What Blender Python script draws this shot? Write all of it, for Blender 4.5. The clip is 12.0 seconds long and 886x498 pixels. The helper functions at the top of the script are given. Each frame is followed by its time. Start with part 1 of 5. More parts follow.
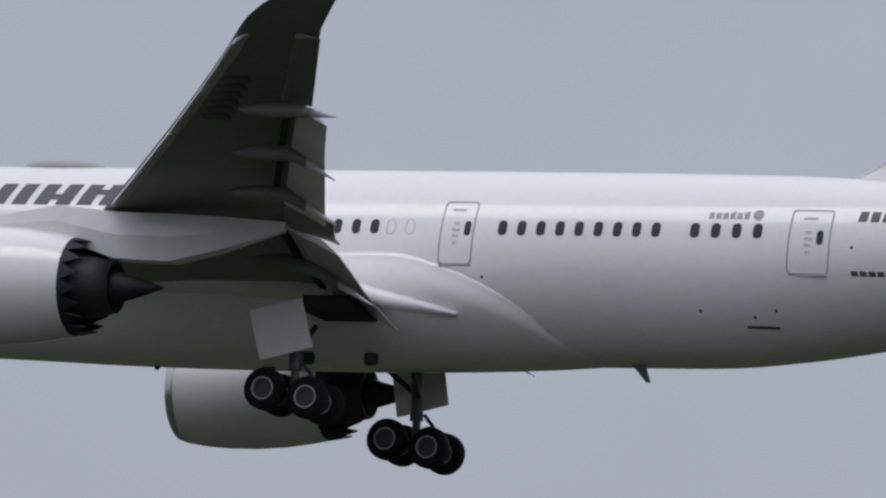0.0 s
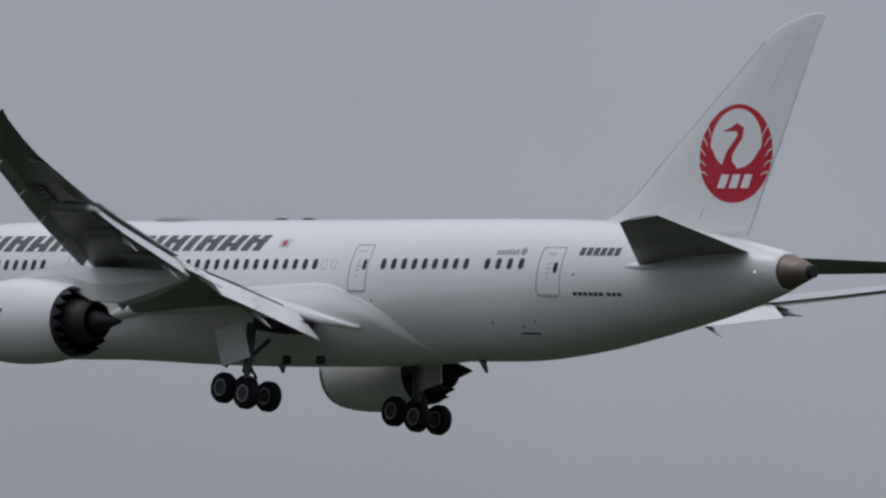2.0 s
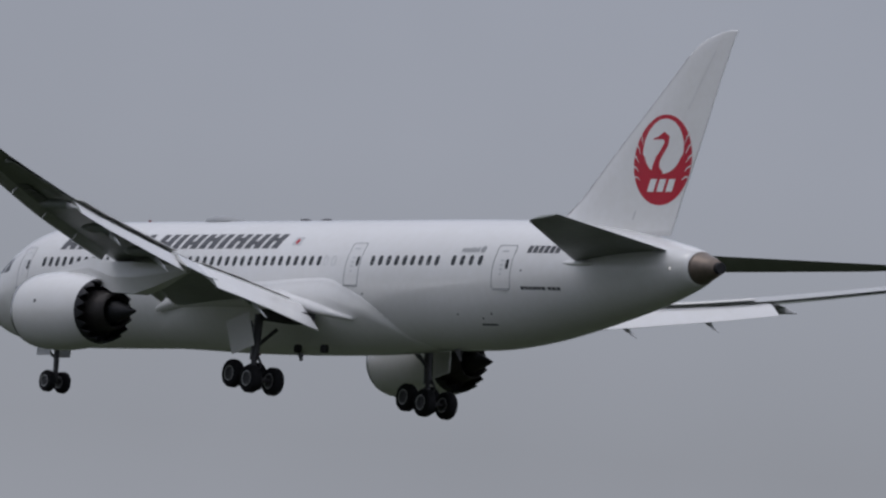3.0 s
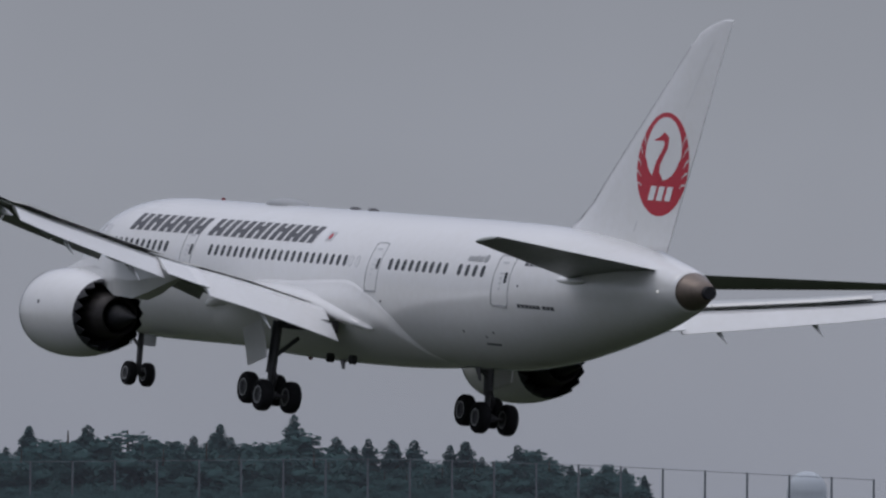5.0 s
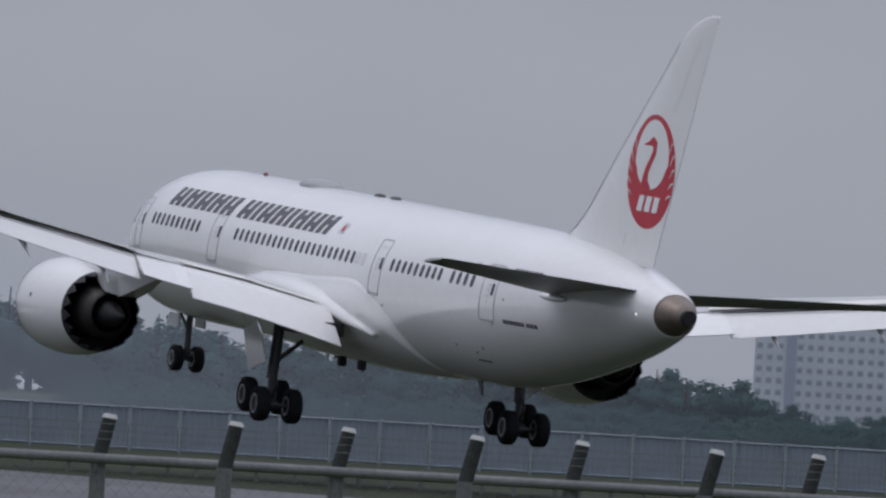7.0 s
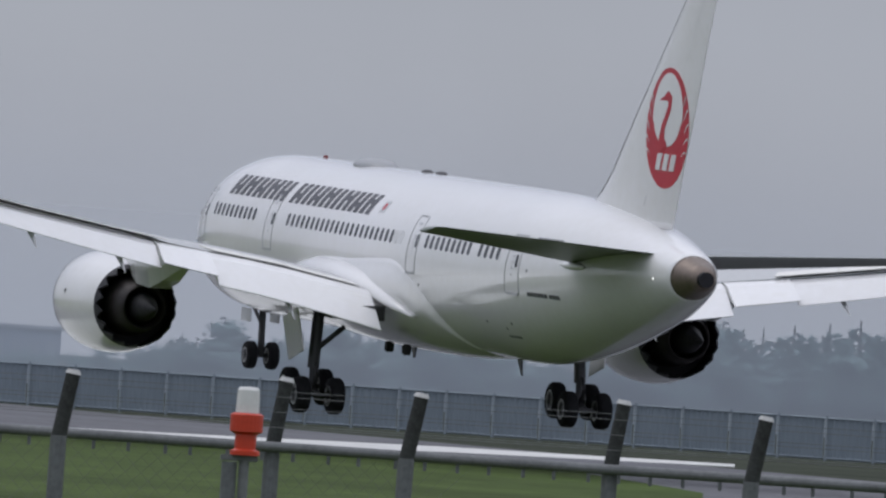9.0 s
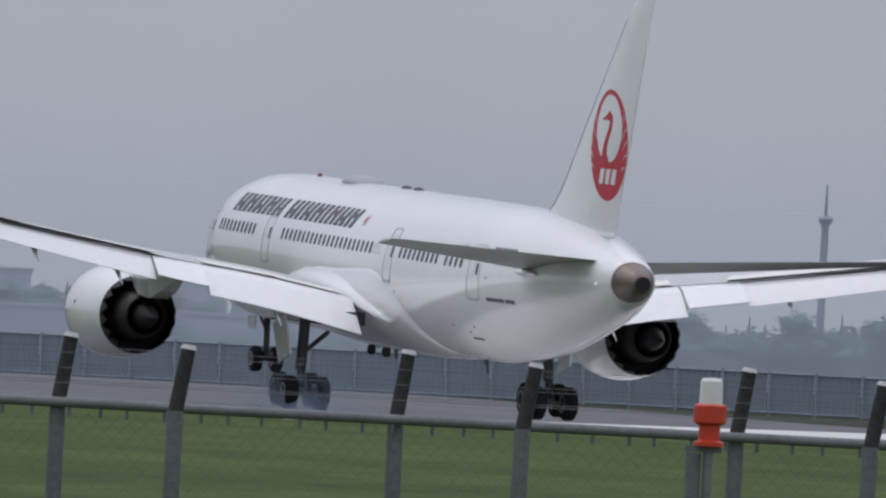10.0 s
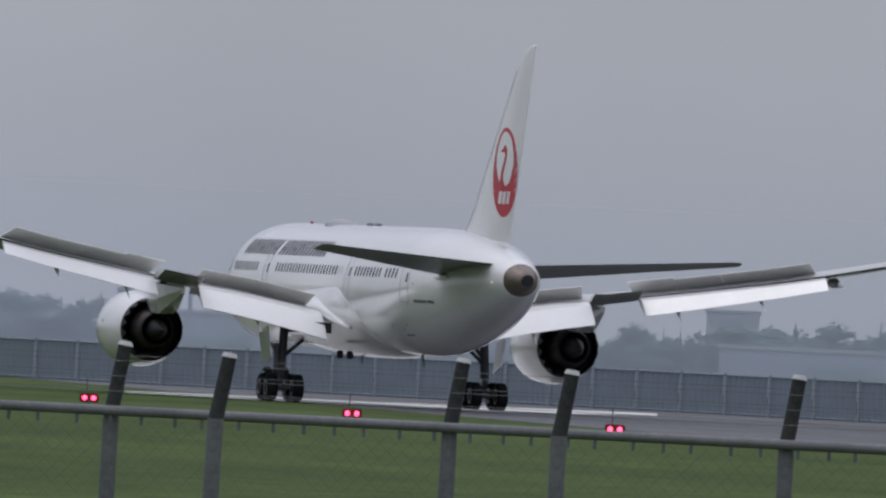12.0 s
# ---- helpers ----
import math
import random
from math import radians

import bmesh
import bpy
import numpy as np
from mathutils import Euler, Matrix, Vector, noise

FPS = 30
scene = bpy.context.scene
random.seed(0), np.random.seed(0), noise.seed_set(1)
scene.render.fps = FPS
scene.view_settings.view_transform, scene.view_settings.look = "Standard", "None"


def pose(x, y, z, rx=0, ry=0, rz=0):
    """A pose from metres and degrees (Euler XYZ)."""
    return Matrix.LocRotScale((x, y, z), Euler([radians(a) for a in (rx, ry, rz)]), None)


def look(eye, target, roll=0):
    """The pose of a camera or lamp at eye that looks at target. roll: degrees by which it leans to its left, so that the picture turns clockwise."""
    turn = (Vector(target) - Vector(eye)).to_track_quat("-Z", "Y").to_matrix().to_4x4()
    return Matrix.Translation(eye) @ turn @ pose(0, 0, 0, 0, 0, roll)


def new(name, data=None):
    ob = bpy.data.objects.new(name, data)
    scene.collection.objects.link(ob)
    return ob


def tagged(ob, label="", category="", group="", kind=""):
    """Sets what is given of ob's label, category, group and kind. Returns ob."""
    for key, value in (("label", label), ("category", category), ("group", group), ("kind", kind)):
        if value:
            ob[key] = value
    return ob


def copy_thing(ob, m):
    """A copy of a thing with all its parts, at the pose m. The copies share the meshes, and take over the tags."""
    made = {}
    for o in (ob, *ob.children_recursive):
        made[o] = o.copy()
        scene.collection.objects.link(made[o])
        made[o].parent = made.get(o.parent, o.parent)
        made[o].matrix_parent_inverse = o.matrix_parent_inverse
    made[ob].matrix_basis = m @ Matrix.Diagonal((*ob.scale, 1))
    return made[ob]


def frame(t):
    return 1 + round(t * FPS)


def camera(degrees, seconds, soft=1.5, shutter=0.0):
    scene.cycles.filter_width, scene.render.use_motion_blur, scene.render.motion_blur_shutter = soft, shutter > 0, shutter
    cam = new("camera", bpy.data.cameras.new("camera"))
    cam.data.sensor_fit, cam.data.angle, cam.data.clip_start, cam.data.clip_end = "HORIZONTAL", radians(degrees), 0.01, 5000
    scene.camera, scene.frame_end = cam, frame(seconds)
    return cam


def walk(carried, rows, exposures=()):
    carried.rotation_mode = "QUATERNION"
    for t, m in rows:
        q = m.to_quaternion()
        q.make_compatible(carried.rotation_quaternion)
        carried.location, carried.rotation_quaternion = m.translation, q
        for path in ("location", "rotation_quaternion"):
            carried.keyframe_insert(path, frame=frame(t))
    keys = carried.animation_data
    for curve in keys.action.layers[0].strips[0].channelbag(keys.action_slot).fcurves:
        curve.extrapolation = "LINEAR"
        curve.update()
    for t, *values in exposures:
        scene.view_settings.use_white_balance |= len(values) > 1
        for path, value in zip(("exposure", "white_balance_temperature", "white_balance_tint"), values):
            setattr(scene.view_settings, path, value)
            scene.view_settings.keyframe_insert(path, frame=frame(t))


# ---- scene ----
# ---- camera ----
cam = camera(3.9918, 12.0, soft=2.4)
CAMERA_ROWS = (
    (0, 96.095, -3.574, -150.285),
    (0.5, 95.206, -3.693, -141.422),
    (1, 94.489, -3.81, -136.156),
    (1.5, 93.913, -3.864, -129.875),
    (2, 93.572, -3.894, -125.841),
    (2.5, 93.455, -4.486, -122.222),
    (3, 93.365, -4.923, -118.372),
    (3.2, 93.281, -4.4, -116.76),
    (3.6, 92.919, -3, -114.504),
    (4, 92.37, -1.6, -112.439),
    (4.4, 91.73, -0.7, -110.574),
    (4.8, 91.138, -0.4, -109),
    (5, 91.09, -0.4, -108.293),
    (5.5, 90.985, -0.5, -106.593),
    (6, 90.891, -1.2, -105.051),
    (6.5, 90.794, -2.4, -103.513),
    (6.7, 90.749, -2.8, -102.973),
    (7.1, 90.693, -3.5, -101.6),
    (7.5, 90.671, -4.1, -100.267),
    (7.9, 90.675, -4.5, -98.913),
    (8.3, 90.673, -5.068, -97.604),
    (8.5, 90.664, -4.597, -97.056),
    (9, 90.556, -3.879, -95.727),
    (9.5, 90.449, -3.61, -94.533),
    (10, 90.393, -3.021, -93.639),
    (10.5, 90.411, -3.064, -92.735),
    (11, 90.422, -3.728, -91.956),
    (11.5, 90.431, -3.402, -91.167),
    (12, 90.417, -2.907, -90.353),
)
walk(cam, [(t, pose(0, 0, 3.2, *turn)) for t, *turn in CAMERA_ROWS],
     exposures=((0, 0.02, 6500, 12), (0.8, -0.10, 6500, 12), (1.5, -0.22, 6500, 12), (3.0, -0.25, 6450, 13), (4.8, -0.32, 6380, 13.5), (5.5, -0.26, 6380, 13.5), (6.7, -0.08, 6380, 13.5), (8.5, 0.10, 6450, 12.5), (10, 0.13, 6450, 12.5), (11, 0.05, 6480, 13), (12, 0.02, 6480, 13)))

# ---- world and sun: bright overcast ----
world = bpy.data.worlds.new("overcast_sky")
scene.world = world
world.use_nodes = True
wn, wl = world.node_tree.nodes, world.node_tree.links
wn.clear()
w_out = wn.new("ShaderNodeOutputWorld")
w_bg = wn.new("ShaderNodeBackground")
w_sky = wn.new("ShaderNodeTexSky")
w_sky.sky_type, w_sky.sun_disc = "NISHITA", False
w_sky.sun_elevation, w_sky.sun_rotation = radians(52), radians(200)
w_coord = wn.new("ShaderNodeTexCoord")
w_sep = wn.new("ShaderNodeSeparateXYZ")
w_ramp = wn.new("ShaderNodeValToRGB")        # horizon to zenith, cloud deck
w_ramp.color_ramp.elements[0].position, w_ramp.color_ramp.elements[0].color = 0.0, (0.288, 0.311, 0.366, 1)
w_ramp.color_ramp.elements[1].position, w_ramp.color_ramp.elements[1].color = 1.0, (1.02, 1.06, 1.16, 1)
e = w_ramp.color_ramp.elements.new(0.147)
e.color = (0.320, 0.337, 0.398, 1)
for at, shade in ((0.027, (0.288, 0.311, 0.366, 1)), (0.043, (0.262, 0.278, 0.325, 1)), (0.067, (0.305, 0.322, 0.380, 1))):
    w_ramp.color_ramp.elements.new(at).color = shade
w_noise = wn.new("ShaderNodeTexNoise")
w_noise.inputs["Scale"].default_value, w_noise.inputs["Detail"].default_value = 21.0, 4.0
w_map = wn.new("ShaderNodeMapRange")
w_map.inputs["To Min"].default_value, w_map.inputs["To Max"].default_value = 0.88, 1.12
w_mul = wn.new("ShaderNodeMixRGB")
w_mul.blend_type = "MULTIPLY"
w_mul.inputs[0].default_value = 1.0
w_mix = wn.new("ShaderNodeMixRGB")
w_mix.inputs[0].default_value = 0.015
wl.new(w_coord.outputs["Generated"], w_sep.inputs[0])
wl.new(w_sep.outputs["Z"], w_ramp.inputs[0])
wl.new(w_coord.outputs["Generated"], w_noise.inputs["Vector"])
wl.new(w_noise.outputs["Fac"], w_map.inputs["Value"])
wl.new(w_ramp.outputs[0], w_mul.inputs[1])
wl.new(w_map.outputs[0], w_mul.inputs[2])
wl.new(w_mul.outputs[0], w_mix.inputs[1])
wl.new(w_sky.outputs[0], w_mix.inputs[2])
wl.new(w_mix.outputs[0], w_bg.inputs["Color"])
wl.new(w_bg.outputs[0], w_out.inputs[0])
w_bg.inputs["Strength"].default_value = 1.0

sun = new("sun", bpy.data.lights.new("sun", "SUN"))
sun.data.energy, sun.data.angle, sun.data.color = 0.4, radians(25), (1.0, 0.97, 0.92)
sun.matrix_world = look((0, 0, 60), (-12, -30, 0))


# ---- materials ----
def material(name, base, rough=0.5, metal=0.0, var=0.08, scale=1.0, bump=0.0, stain=None, coat=0.0, emit=None, island=0.0, stretch=(1, 1, 1), leaf=0.0):
    """Principled surface: fine grain and broad stains vary colour, gloss and relief, at scale cycles a metre."""
    m = bpy.data.materials.new(name)
    m.use_nodes = True
    n, l = m.node_tree.nodes, m.node_tree.links
    b = n["Principled BSDF"]
    b.inputs["Metallic"].default_value = metal
    b.inputs["Specular IOR Level"].default_value = 0.5 if rough < 0.7 else 0.15
    b.inputs["Coat Weight"].default_value = coat
    b.inputs["Coat Roughness"].default_value = 0.05
    co, mp = n.new("ShaderNodeTexCoord"), n.new("ShaderNodeMapping")
    mp.inputs["Scale"].default_value = stretch
    l.new(co.outputs["Object"], mp.inputs["Vector"])
    fine, broad = n.new("ShaderNodeTexNoise"), n.new("ShaderNodeTexNoise")
    fine.inputs["Scale"].default_value, fine.inputs["Detail"].default_value = scale * 6, 6
    broad.inputs["Scale"].default_value, broad.inputs["Detail"].default_value = scale * 0.6, 4
    for x in (fine, broad):
        l.new(mp.outputs[0], x.inputs["Vector"])
    add = n.new("ShaderNodeMath")
    add.operation = "ADD"
    l.new(fine.outputs["Fac"], add.inputs[0])
    l.new(broad.outputs["Fac"], add.inputs[1])
    ramp = n.new("ShaderNodeMapRange")
    ramp.inputs["From Min"].default_value, ramp.inputs["From Max"].default_value = 0.6, 1.4
    l.new(add.outputs[0], ramp.inputs["Value"])
    mix = n.new("ShaderNodeMixRGB")
    low = stain or tuple(max(0, c * (1 - 2 * var)) for c in base)
    mix.inputs[1].default_value, mix.inputs[2].default_value = (*low, 1), (*[min(1, c * (1 + var)) for c in base], 1)
    l.new(ramp.outputs[0], mix.inputs[0])
    last = mix.outputs[0]
    if island:
        geo, hsv, mr = n.new("ShaderNodeNewGeometry"), n.new("ShaderNodeHueSaturation"), n.new("ShaderNodeMapRange")
        mr.inputs["To Min"].default_value, mr.inputs["To Max"].default_value = 1 - island, 1 + island
        l.new(geo.outputs["Random Per Island"], mr.inputs["Value"])
        l.new(mr.outputs[0], hsv.inputs["Value"])
        l.new(last, hsv.inputs["Color"])
        last = hsv.outputs[0]
    l.new(last, b.inputs["Base Color"])
    rr = n.new("ShaderNodeMapRange")
    rr.inputs["To Min"].default_value, rr.inputs["To Max"].default_value = min(1, rough * 1.2), rough * 0.85
    l.new(ramp.outputs[0], rr.inputs["Value"])
    l.new(rr.outputs[0], b.inputs["Roughness"])
    if bump:
        bp = n.new("ShaderNodeBump")
        bp.inputs["Strength"].default_value, bp.inputs["Distance"].default_value = 0.6, bump
        l.new(fine.outputs["Fac"], bp.inputs["Height"])
        l.new(bp.outputs[0], b.inputs["Normal"])
    if leaf:
        tl, mx = n.new("ShaderNodeBsdfTranslucent"), n.new("ShaderNodeMixShader")
        mx.inputs[0].default_value = leaf
        l.new(last, tl.inputs["Color"])
        l.new(b.outputs[0], mx.inputs[1])
        l.new(tl.outputs[0], mx.inputs[2])
        l.new(mx.outputs[0], n["Material Output"].inputs[0])
    if emit:
        b.inputs["Emission Color"].default_value, b.inputs["Emission Strength"].default_value = (*emit[:3], 1), emit[3]
    return m


WHITE = material("white_paint", (0.83, 0.83, 0.835), 0.15, var=0.02, scale=0.5, coat=0.5, stain=(0.79, 0.785, 0.77))
# wing grey set darker and greener, for shade and grass bounce beneath
WING = material("shaded_grey_wing_paint", (0.175, 0.195, 0.168), 0.35, var=0.05, scale=0.8, stretch=(0.4, 1, 1))
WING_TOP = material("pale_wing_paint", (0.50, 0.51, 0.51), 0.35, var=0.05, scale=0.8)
SPOILER = material("spoiler_grey", (0.80, 0.79, 0.75), 0.45, var=0.06, scale=1)
DARK = material("dark_titles", (0.075, 0.078, 0.088), 0.4, var=0.05)
LINE = material("door_outline_grey", (0.34, 0.35, 0.36), 0.4, var=0.05)
PALE = material("pale_marking_grey", (0.55, 0.56, 0.57), 0.4, var=0.05)
GLASS = material("window_glass", (0.02, 0.022, 0.028), 0.12, var=0.05)
RED = material("red_emblem", (0.52, 0.008, 0.03), 0.35, var=0.03)
METAL = material("bare_metal", (0.45, 0.44, 0.42), 0.3, 0.9, var=0.08)
LIP = material("polished_lip", (0.62, 0.62, 0.63), 0.22, 0.9, var=0.04)
HOT = material("heat_tinted_titanium", (0.035, 0.030, 0.030), 0.5, 0.35, var=0.15)
CORE = material("sooty_exhaust", (0.016, 0.016, 0.02), 0.6, 0.2, var=0.15)
TAILCONE = material("bronze_exhaust_cone", (0.24, 0.195, 0.165), 0.4, 0.6, var=0.1)
RUBBER = material("tyre_rubber", (0.012, 0.012, 0.014), 0.8, var=0.15, bump=0.01)
RIM = material("wheel_rim_grey", (0.055, 0.055, 0.06), 0.5, 0.3, var=0.1)
STRUT = material("gear_strut_grey", (0.06, 0.06, 0.066), 0.4, 0.3, var=0.1)
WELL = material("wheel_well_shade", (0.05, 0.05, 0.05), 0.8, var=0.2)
REDLAMP = material("red_lamp_glass", (0.16, 0.02, 0.025), 0.3)
WHITELAMP = material("white_lamp_glass", (0.8, 0.8, 0.8), 0.3, emit=(1, 0.97, 0.92, 0.9))


# ---- building helpers ----
def mesh_from(name, verts, faces, smooth=False):
    me = bpy.data.meshes.new(name)
    me.from_pydata([tuple(v) for v in verts], [], faces)
    me.update()
    if smooth:
        me.polygons.foreach_set("use_smooth", [True] * len(me.polygons))
    return me


def part(name, bm, mat, parent=None, label="", smooth=False):
    """Links a bmesh as one mesh object under a thing or a part."""
    bmesh.ops.recalc_face_normals(bm, faces=bm.faces)
    me = bpy.data.meshes.new(name)
    bm.to_mesh(me)
    bm.free()
    if smooth:
        me.polygons.foreach_set("use_smooth", [True] * len(me.polygons))
    me.materials.append(mat)
    ob = new(name, me)
    ob.parent = parent
    if label:
        ob["label"] = label
    return ob


def loft(rings, close=True, cap=True, bm=None):
    """Skin through rings of equal count."""
    bm = bm or bmesh.new()
    rows = [[bm.verts.new(p) for p in ring] for ring in rings]
    n = len(rows[0])
    for a, b in zip(rows, rows[1:]):
        for i in range(n if close else n - 1):
            j = (i + 1) % n
            bm.faces.new((a[i], a[j], b[j], b[i]))
    if cap and close:
        bm.faces.new(rows[0])
        bm.faces.new(rows[-1][::-1])
    return bm


def box(bm, size, at=(0, 0, 0), turn=None, bevel=0.0):
    m = Matrix.Translation(at) @ (turn or Matrix()) @ Matrix.Diagonal((*size, 1))
    made = bmesh.ops.create_cube(bm, size=1, matrix=m)["verts"]
    if bevel:
        edges = {e for v in made for e in v.link_edges}
        bmesh.ops.bevel(bm, geom=list(edges), offset=bevel, segments=2, affect="EDGES")
    return bm


def tube(bm, a, b, ra, rb=None, seg=12):
    a, b = Vector(a), Vector(b)
    d = b - a
    m = Matrix.Translation((a + b) / 2) @ d.to_track_quat("Z", "Y").to_matrix().to_4x4()
    bmesh.ops.create_cone(bm, cap_ends=True, segments=seg, radius1=ra, radius2=ra if rb is None else rb, depth=d.length, matrix=m)
    return bm


def spun(profile, axis_at=(0, 0, 0), seg=48, along="X"):
    """Surface of revolution: profile of (station, radius), round an axis through axis_at."""
    rings = []
    for s, r in profile:
        ring = []
        for i in range(seg):
            a = 2 * math.pi * i / seg
            p = (s, r * math.cos(a), r * math.sin(a)) if along == "X" else (r * math.cos(a), s, r * math.sin(a))
            ring.append((p[0] + axis_at[0], p[1] + axis_at[1], p[2] + axis_at[2]))
        rings.append(ring)
    return loft(rings, cap=False)


def lerp(table, x):
    """Linear interpolation in rows (x, values...)."""
    for p, q in zip(table, table[1:]):
        if x <= q[0]:
            k = max(0.0, (x - p[0]) / (q[0] - p[0]))
            return [u + (v - u) * k for u, v in zip(p[1:], q[1:])]
    return list(table[-1][1:])


def smooth_lerp(table, x):
    """Catmull-Rom through rows (x, values...)."""
    n = len(table)
    i = max(0, min(n - 2, next((k for k in range(n - 1) if x <= table[k + 1][0]), n - 2)))
    p1, p2 = table[i], table[i + 1]
    p0, p3 = table[max(0, i - 1)], table[min(n - 1, i + 2)]
    h = p2[0] - p1[0]
    t = min(1, max(0, (x - p1[0]) / h))
    out = []
    for k in range(1, len(p1)):
        m1 = (p2[k] - p0[k]) / max(1e-6, p2[0] - p0[0]) * h
        m2 = (p3[k] - p1[k]) / max(1e-6, p3[0] - p1[0]) * h
        out.append((2 * t**3 - 3 * t**2 + 1) * p1[k] + (t**3 - 2 * t**2 + t) * m1 + (-2 * t**3 + 3 * t**2) * p2[k] + (t**3 - t**2) * m2)
    return out


# ---- airliner: x forward, y to its left, z up, origin on the fuselage axis; stations count aft from the nose ----
MID = 28.0
airliner = tagged(new("airliner"), "white twin-engine wide-body airliner landing with gear and flaps down", "airliner")

# station, top, bottom, half width
FUSELAGE = (
    (0.0, -0.78, -0.92, 0.06), (0.35, -0.25, -1.45, 0.62), (1.0, 0.35, -1.95, 1.15), (2.2, 1.15, -2.4, 1.72),
    (3.6, 1.95, -2.68, 2.18), (5.2, 2.52, -2.85, 2.55), (7.2, 2.84, -2.95, 2.79), (9.5, 2.96, -2.97, 2.88), (12, 2.97, -2.97, 2.885),
    (20, 2.97, -2.97, 2.885), (30, 2.97, -2.97, 2.885), (38, 2.97, -2.97, 2.885), (41, 2.95, -2.93, 2.87), (43, 2.92, -2.75, 2.83),
    (45, 2.85, -2.48, 2.72), (47.5, 2.70, -2.02, 2.46), (50, 2.46, -1.50, 2.10), (52, 2.18, -1.05, 1.72), (53.6, 1.90, -0.62, 1.35), (55, 1.62, -0.18, 1.0), (55.6, 1.42, 0.06, 0.74),
)


def fus(a, ang, grow=0.0):
    """Point on the fuselage skin at station a; ang from the left side towards the top."""
    top, bot, w = smooth_lerp(FUSELAGE, a)
    zc, h = (top + bot) / 2, (top - bot) / 2
    return (MID - a, (w + grow) * math.cos(ang), zc + (h + grow) * math.sin(ang))


def fus_y(a, z):
    top, bot, w = smooth_lerp(FUSELAGE, a)
    zc, h = (top + bot) / 2, (top - bot) / 2
    return w * math.sqrt(max(0, 1 - ((z - zc) / h) ** 2))


def skin_patch(outline, lift=0.012):
    """Left-hand skin points for an outline of (station, height)."""
    return [(MID - a, fus_y(a, z) + lift, z) for a, z in outline]


def body_parts():
    st = sorted({*[i * 0.15 for i in range(14)], *[2.1 + i * 0.4 for i in range(25)], *[12 + i * 1.0 for i in range(27)], *[38.5 + i * 0.5 for i in range(33)], 55.0, 55.25, 55.5})
    st = [s for s in st if s <= 55.5]
    bm = loft([[fus(a, 2 * math.pi * i / 72) for i in range(72)] for a in st], cap=True)
    part("fuselage", bm, WHITE, airliner, "glossy white fuselage", smooth=True)
    # auxiliary power unit exhaust
    cone = ((55.46, 1.475, 0.0, 0.81), (55.6, 1.42, 0.06, 0.74), (56.2, 1.22, 0.28, 0.52), (56.6, 1.06, 0.42, 0.36))
    rings = []
    for a, t, b, w in cone:
        rings.append([(MID - a, w * math.cos(k * math.pi / 18), (t + b) / 2 + (t - b) / 2 * math.sin(k * math.pi / 18)) for k in range(36)])
    part("tail_cone", loft(rings), TAILCONE, airliner, "bronze heat-stained exhaust cone", smooth=True)
    part("exhaust_pipe", tube(bmesh.new(), (MID - 56.5, 0, 0.74), (MID - 56.85, 0, 0.74), 0.26, seg=24), CORE, airliner, "dark exhaust outlet")
    # belly fairing between the wings: swells out below a curved upper edge
    edge = ((15.5, -2.6), (17, -1.9), (18.5, -1.1), (20, -0.55), (22, -0.25), (26, -0.15), (29, 0.0), (31, 0.02), (32.5, -0.38), (34.1, -1.02), (35.3, -1.78), (36.1, -2.5), (36.8, -2.85))
    swell = ((15.5, 0.0), (18, 0.08), (21, 0.19), (25, 0.26), (30, 0.26), (33, 0.2), (35.3, 0.1), (36.8, 0.0))
    rings = []
    for k in range(72):
        a = 15.5 + 21.3 * k / 71
        top, bot, w = smooth_lerp(FUSELAGE, a)
        ze, g = smooth_lerp(edge, a)[0], smooth_lerp(swell, a)[0]
        e0 = math.asin(max(-0.98, min(0.98, ze / 2.97)))
        ring = []
        for i in range(49):
            u = i / 48
            ang = e0 + (-math.pi - 2 * e0) * u
            m = min(u, 1 - u) * 48 / 5
            m = 1 if m >= 1 else m * m * (3 - 2 * m)
            side_push = 1 + 0.55 * max(0, math.cos(ang) ** 2 - 0.3)
            ring.append(fus(a, ang, (g * side_push) * m - 0.006))
        ring.append((MID - a, 0.0, 0.0))
        rings.append(ring)
    part("wing_fairing", loft(rings, cap=False), WHITE, airliner, smooth=True)
    # upper wing-root fillets
    for sd in (1, -1):
        rings = []
        for a, z, w, h in ((17.4, -1.4, 0.10, 0.15), (19.5, -0.95, 0.40, 0.42), (22, -0.80, 0.62, 0.55), (25, -0.85, 0.72, 0.55), (28, -1.05, 0.70, 0.50), (30, -1.30, 0.52, 0.38), (31.4, -1.55, 0.36, 0.24), (33.0, -1.85, 0.12, 0.07)):
            rings.append([(MID - a, sd * (2.66 + w * 1.2 * math.cos(q * math.pi / 8)), z + h * math.sin(q * math.pi / 8)) for q in range(16)])
        part("root_fillet", loft(rings), WHITE, airliner, smooth=True)
    # antenna domes and blades
    dome = bmesh.new()
    bmesh.ops.create_uvsphere(dome, u_segments=24, v_segments=12, radius=1, matrix=Matrix.Translation((MID - 18.5, 0, 2.9)) @ Matrix.Diagonal((1.5, 0.75, 0.32, 1)))
    part("antenna_dome", dome, LINE, airliner, smooth=True)
    for a in (24.85, 26.55):
        b = bmesh.new()
        bmesh.ops.create_uvsphere(b, u_segments=12, v_segments=8, radius=1, matrix=Matrix.Translation((MID - a, 0, 2.95)) @ Matrix.Diagonal((0.45, 0.2, 0.13, 1)))
        part("antenna", b, STRUT, airliner)
